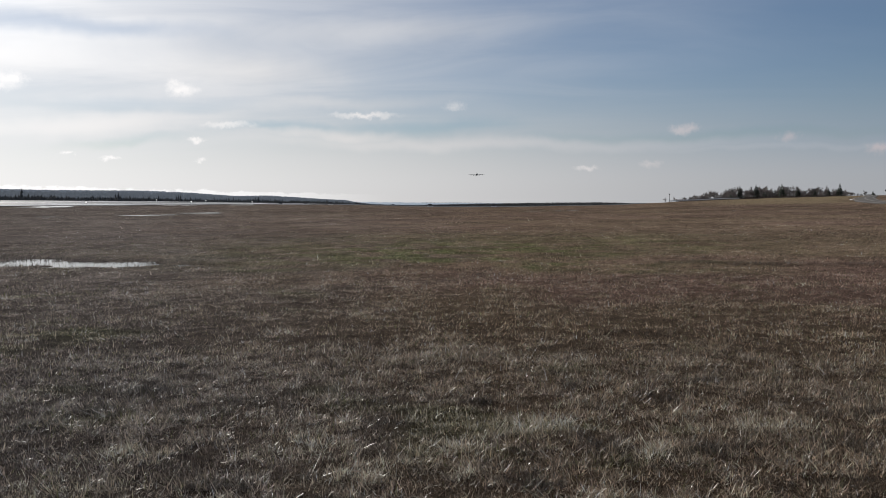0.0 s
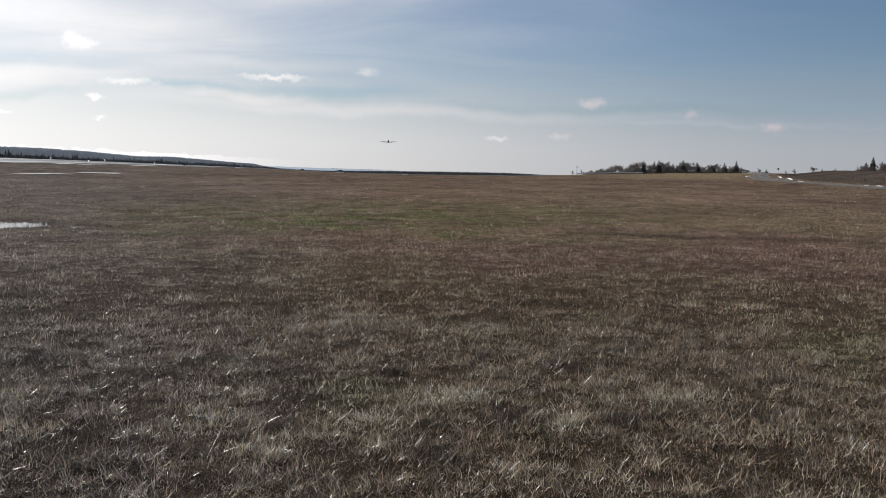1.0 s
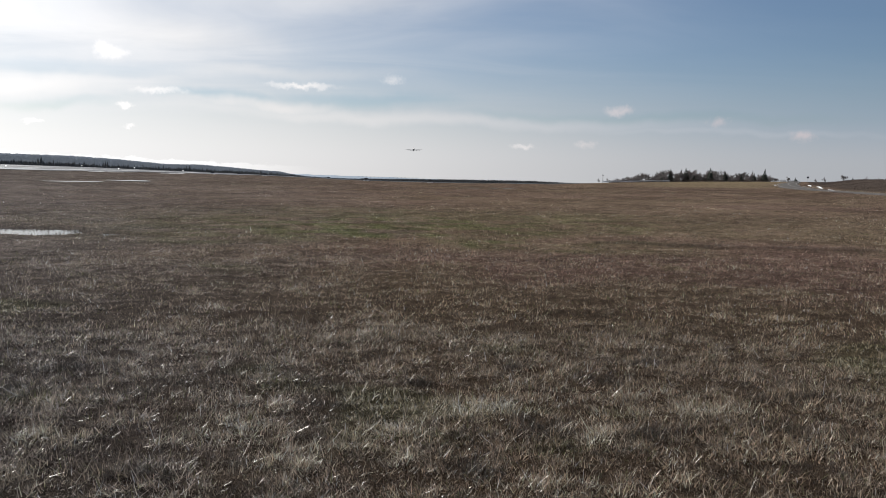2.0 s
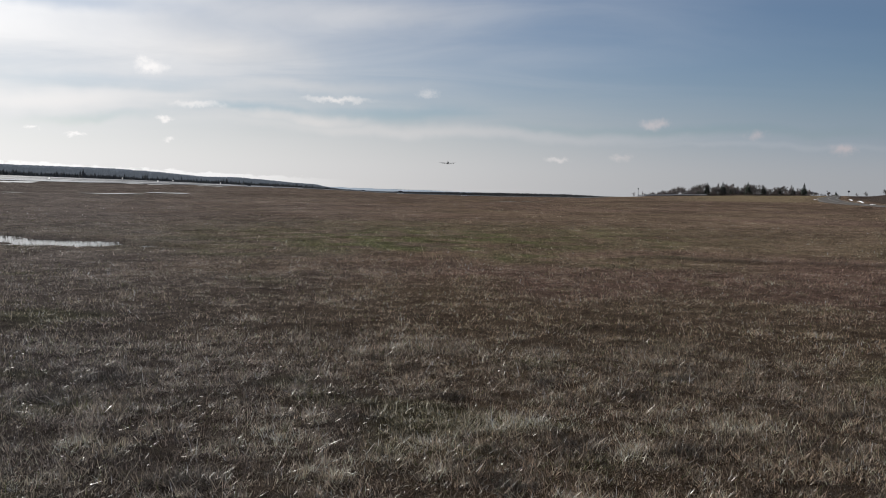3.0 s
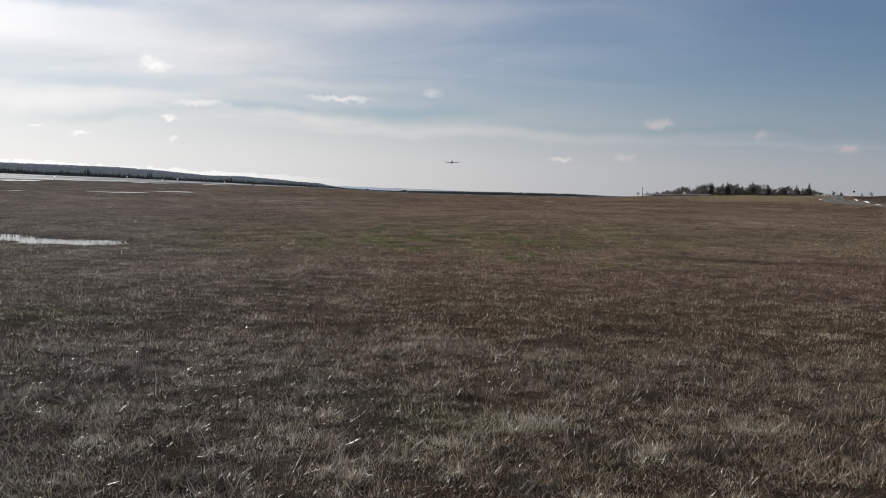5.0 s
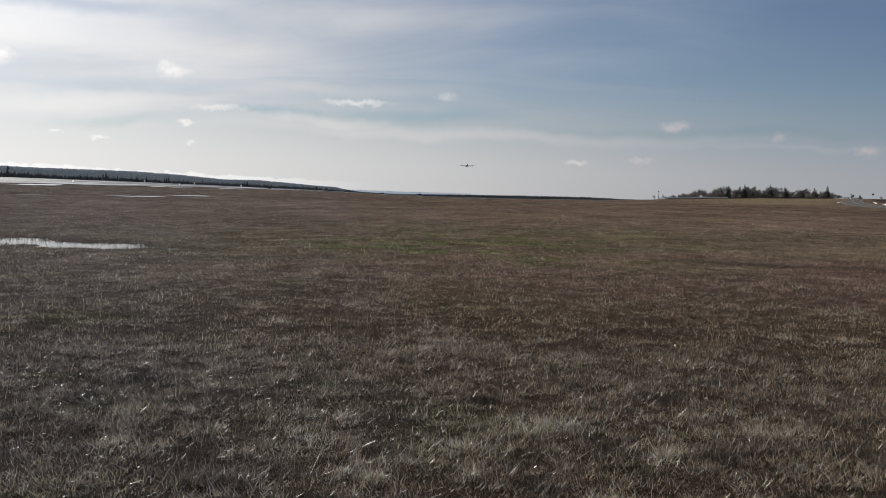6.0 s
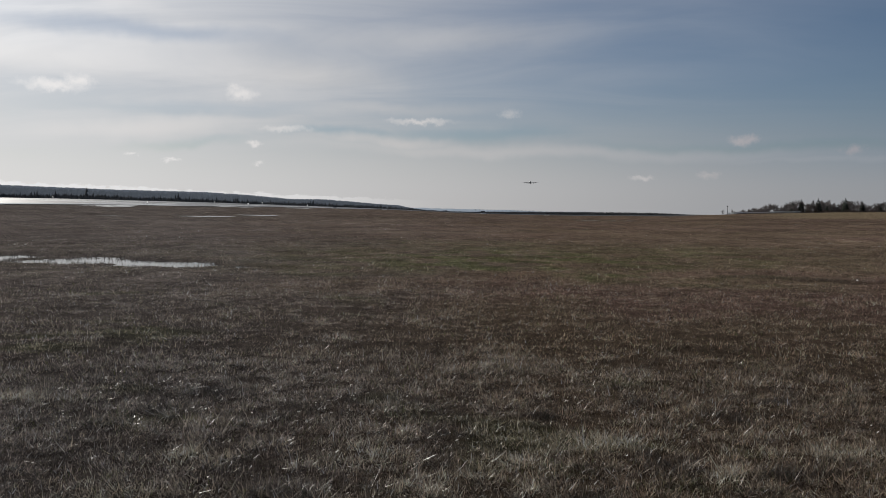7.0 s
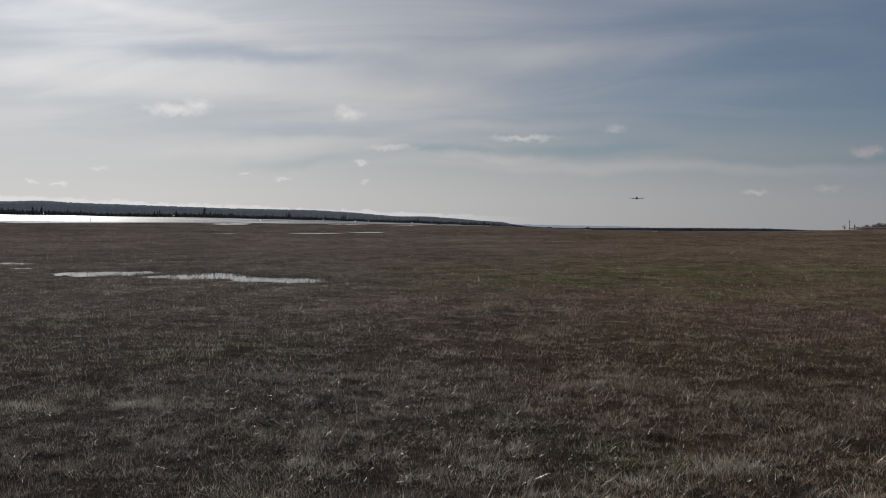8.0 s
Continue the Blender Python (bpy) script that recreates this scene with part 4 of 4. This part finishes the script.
def field_sign(az, r):
    m = new("airfield_sign")
    bm = bmesh.new()
    box(bm, 0, 0, 0.52, 1.05, 0.2, 0.36, 0.03)
    part("board", from_bm("board", bm, DARK), m, "dark back of the board")
    for x in (-0.45, 0.45):
        bm = bmesh.new()
        tube(bm, (x, 0, 0), (x, 0, 0.36), 0.05, 0.05, 8)
        part("leg", from_bm("leg", bm, ZINC, True), m)
    bm = bmesh.new()
    box(bm, 0, 0, 0.02, 1.6, 0.7, 0.12, 0.02)
    part("footing", from_bm("footing", bm, WHITE), m, "pale concrete footing")
    m.matrix_world = pose(*at(az, r), 0, 0, -az + 10)
    return tagged(m, "low dark airfield sign on a pale footing", "sign", "airfield signs")


for a, r in ((-11.3, 262), (-9.56, 270), (-7.85, 270), (-6.05, 275), (-3.5, 290), (-0.9, 215), (3.6, 240)):
    field_sign(a, r)


def approach_light(az, r):
    m = new("approach_light")
    bm = bmesh.new()
    tube(bm, (0, 0, -0.5), (0, 0, 6.5), 0.22, 0.16, 6)
    part("mast", from_bm("mast", bm, DARK, True), m)
    bm = bmesh.new()
    box(bm, 0, 0, 6.6, 2.6, 0.25, 0.3, 0.04)
    part("crossbar", from_bm("crossbar", bm, DARK), m)
    m.matrix_world = pose(*at(az, r), 0, 0, -az)
    return tagged(m, "thin dark approach light mast with a crossbar", "light mast", "approach lights")


for i in range(16):
    approach_light(-1.4 + 0.27 * i, 1240 + 3 * i)


def snow_patch(x, y, a, b, turn, high, seed):
    verts, faces, sides = [], [], 28
    c, s_ = math.cos(radians(turn)), math.sin(radians(turn))
    for f in (0.0, 0.35, 0.7, 0.9, 1.0):
        for k in range(sides):
            t = k / sides * math.tau
            rim = 1 + 0.55 * noise.noise((1.7 * math.cos(t), 1.7 * math.sin(t), seed)) + 0.2 * noise.noise((5 * math.cos(t), 5 * math.sin(t), seed))
            u, v = a * f * rim * math.cos(t), b * f * rim * math.sin(t)
            px, py = u * c - v * s_, u * s_ + v * c
            up = high * (1 - f * f) * (0.7 + 0.6 * noise.noise((u, v, seed))) if f < 1 else -0.05
            verts.append((px, py, ground_z(x + px, y + py) - ground_z(x, y) + up + 0.05))
    for ring in range(4):
        for k in range(sides):
            j = (k + 1) % sides
            faces.append((ring * sides + k, ring * sides + j, (ring + 1) * sides + j, (ring + 1) * sides + k))
    ob = new("snow_patch", mesh_of("snow_patch", verts, faces, SNOW, True))
    ob.location = (x, y, ground_z(x, y))
    tagged(ob, "old melting snow patch beside the road", "snow", "snow patches")


for i, (x, y, a, b, t, h) in enumerate(((68, 118, 5, 0.16, 64, 0.04), (78, 139, 12, 0.22, 63, 0.05), (91, 166, 8, 0.26, 63, 0.06), (58.6, 88.0, 0.6, 0.3, 60, 0.12), (58.4, 85.2, 0.7, 0.3, 65, 0.11), (88.5, 176, 1.6, 0.3, 63, 0.08))):
    snow_patch(x, y, a, b, t, h, 3.1 * i + 0.7)


def airliner():
    """A four-engined airliner on approach, seen from ahead: wheels down."""
    m = new("airliner")
    v, f, sides = [], [], 24
    rows = ((0, 0.05, -0.5), (1.5, 1.2, -0.3), (4, 2.3, 0), (8, 3.1, 0.25), (14, 3.35, 0.3), (40, 3.25, 0), (52, 2.9, 0.2), (62, 1.7, 0.9), (69, 0.5, 1.5))
    for y, r, z in rows:
        for k in range(sides):
            t = k / sides * math.tau
            v.append((r * math.cos(t), y, z + r * (1.22 if math.sin(t) > 0 and 3 < y < 24 else 1.0) * math.sin(t)))
    for i in range(len(rows) - 1):
        for k in range(sides):
            j = (k + 1) % sides
            f.append((i * sides + k, i * sides + j, (i + 1) * sides + j, (i + 1) * sides + k))
    part("fuselage", mesh_of("fuselage", v, f, AIR_WHITE, True), m)
    bm = bmesh.new()
    box(bm, 0, 2.9, 2.15, 2.6, 0.5, 0.5, 0.1)
    part("windscreen", from_bm("windscreen", bm, GLASS), m)

    def panel(name, root, tip, mat):
        """A tapered, swept slab from (place, chord, thickness) to the same."""
        vv, ff = [], []
        for (x, y, z), chord, thick, upright in (root, tip):
            for dy, dt in ((0, 0), (0.3, 0.5), (1.0, 0.05), (0.3, -0.5)):
                o = Vector((dt * thick, dy * chord, 0)) if upright else Vector((0, dy * chord, dt * thick))
                vv.append(Vector((x, y, z)) + o)
        for k in range(4):
            ff.append((k, (k + 1) % 4, 4 + (k + 1) % 4, 4 + k))
        ff += [(0, 1, 2, 3), (4, 5, 6, 7)]
        return part(name, mesh_of(name, vv, ff, mat), m)
    for s_ in (-1, 1):
        panel("wing", ((s_ * 2.5, 19, -1.6), 14, 1.9, False), ((s_ * 31.5, 42, 2.2), 4, 0.5, False), AIR_GREY)
        panel("flap", ((s_ * 3.5, 32.5, -2.2), 4, 0.5, False), ((s_ * 20, 38.5, -0.6), 2.4, 0.3, False), AIR_GREY)
        panel("tailplane", ((s_ * 1.0, 58, 1.6), 8, 0.8, False), ((s_ * 11, 66, 3.0), 2.5, 0.3, False), AIR_GREY)
        for x, y, z in ((11.8, 22.5, -2.6), (21, 30, -1.3)):
            bm = bmesh.new()
            tube(bm, (s_ * x, y, z), (s_ * x, y + 2.6, z), 1.15, 1.35, 18)
            tube(bm, (s_ * x, y + 2.6, z), (s_ * x, y + 5.6, z), 1.35, 0.7, 18)
            box(bm, s_ * x, y + 4.5, z + 1.3, 0.35, 4.5, 1.4, 0.05)
            engine = part("engine", from_bm("engine", bm, AIR_GREY, True), m)
            bm = bmesh.new()
            tube(bm, (s_ * x, y - 0.04, z), (s_ * x, y + 0.1, z), 0.98, 0.98, 18)
            part("intake", from_bm("intake", bm, RUBBER), engine)
        for x, y in ((1.9, 33), (5.5, 31)):
            bm = bmesh.new()
            tube(bm, (s_ * x, y, -2), (s_ * x, y, -5.0), 0.28, 0.22, 8)
            gear = part("landing_gear", from_bm("landing_gear", bm, AIR_GREY, True), m)
            for wx in (-0.55, 0.55):
                for wy in (-0.8, 0.8):
                    bm = bmesh.new()
                    tube(bm, (s_ * x + wx - 0.22, y + wy, -5.0), (s_ * x + wx + 0.22, y + wy, -5.0), 0.62, 0.62, 14)
                    part("tyre", from_bm("tyre", bm, RUBBER, True), gear)
    panel("fin", ((0, 54, 3.0), 11, 0.9, True), ((0, 65.5, 13.2), 4, 0.35, True), AIR_GREY)
    bm = bmesh.new()
    tube(bm, (0, 7.5, -2), (0, 7.5, -5.0), 0.2, 0.16, 8)
    nose = part("nose_gear", from_bm("nose_gear", bm, AIR_GREY, True), m)
    for wx in (-0.4, 0.4):
        bm = bmesh.new()
        tube(bm, (wx - 0.18, 7.5, -5.0), (wx + 0.18, 7.5, -5.0), 0.6, 0.6, 14)
        part("tyre", from_bm("tyre", bm, RUBBER, True), nose)
    p = bearing(2.42, 1.7) * 3050
    m.matrix_world = pose(p.x, p.y, EYE + p.z, -3, 0, -2)
    tagged(m, "four-engined airliner on approach with its wheels down", "airplane")


airliner()
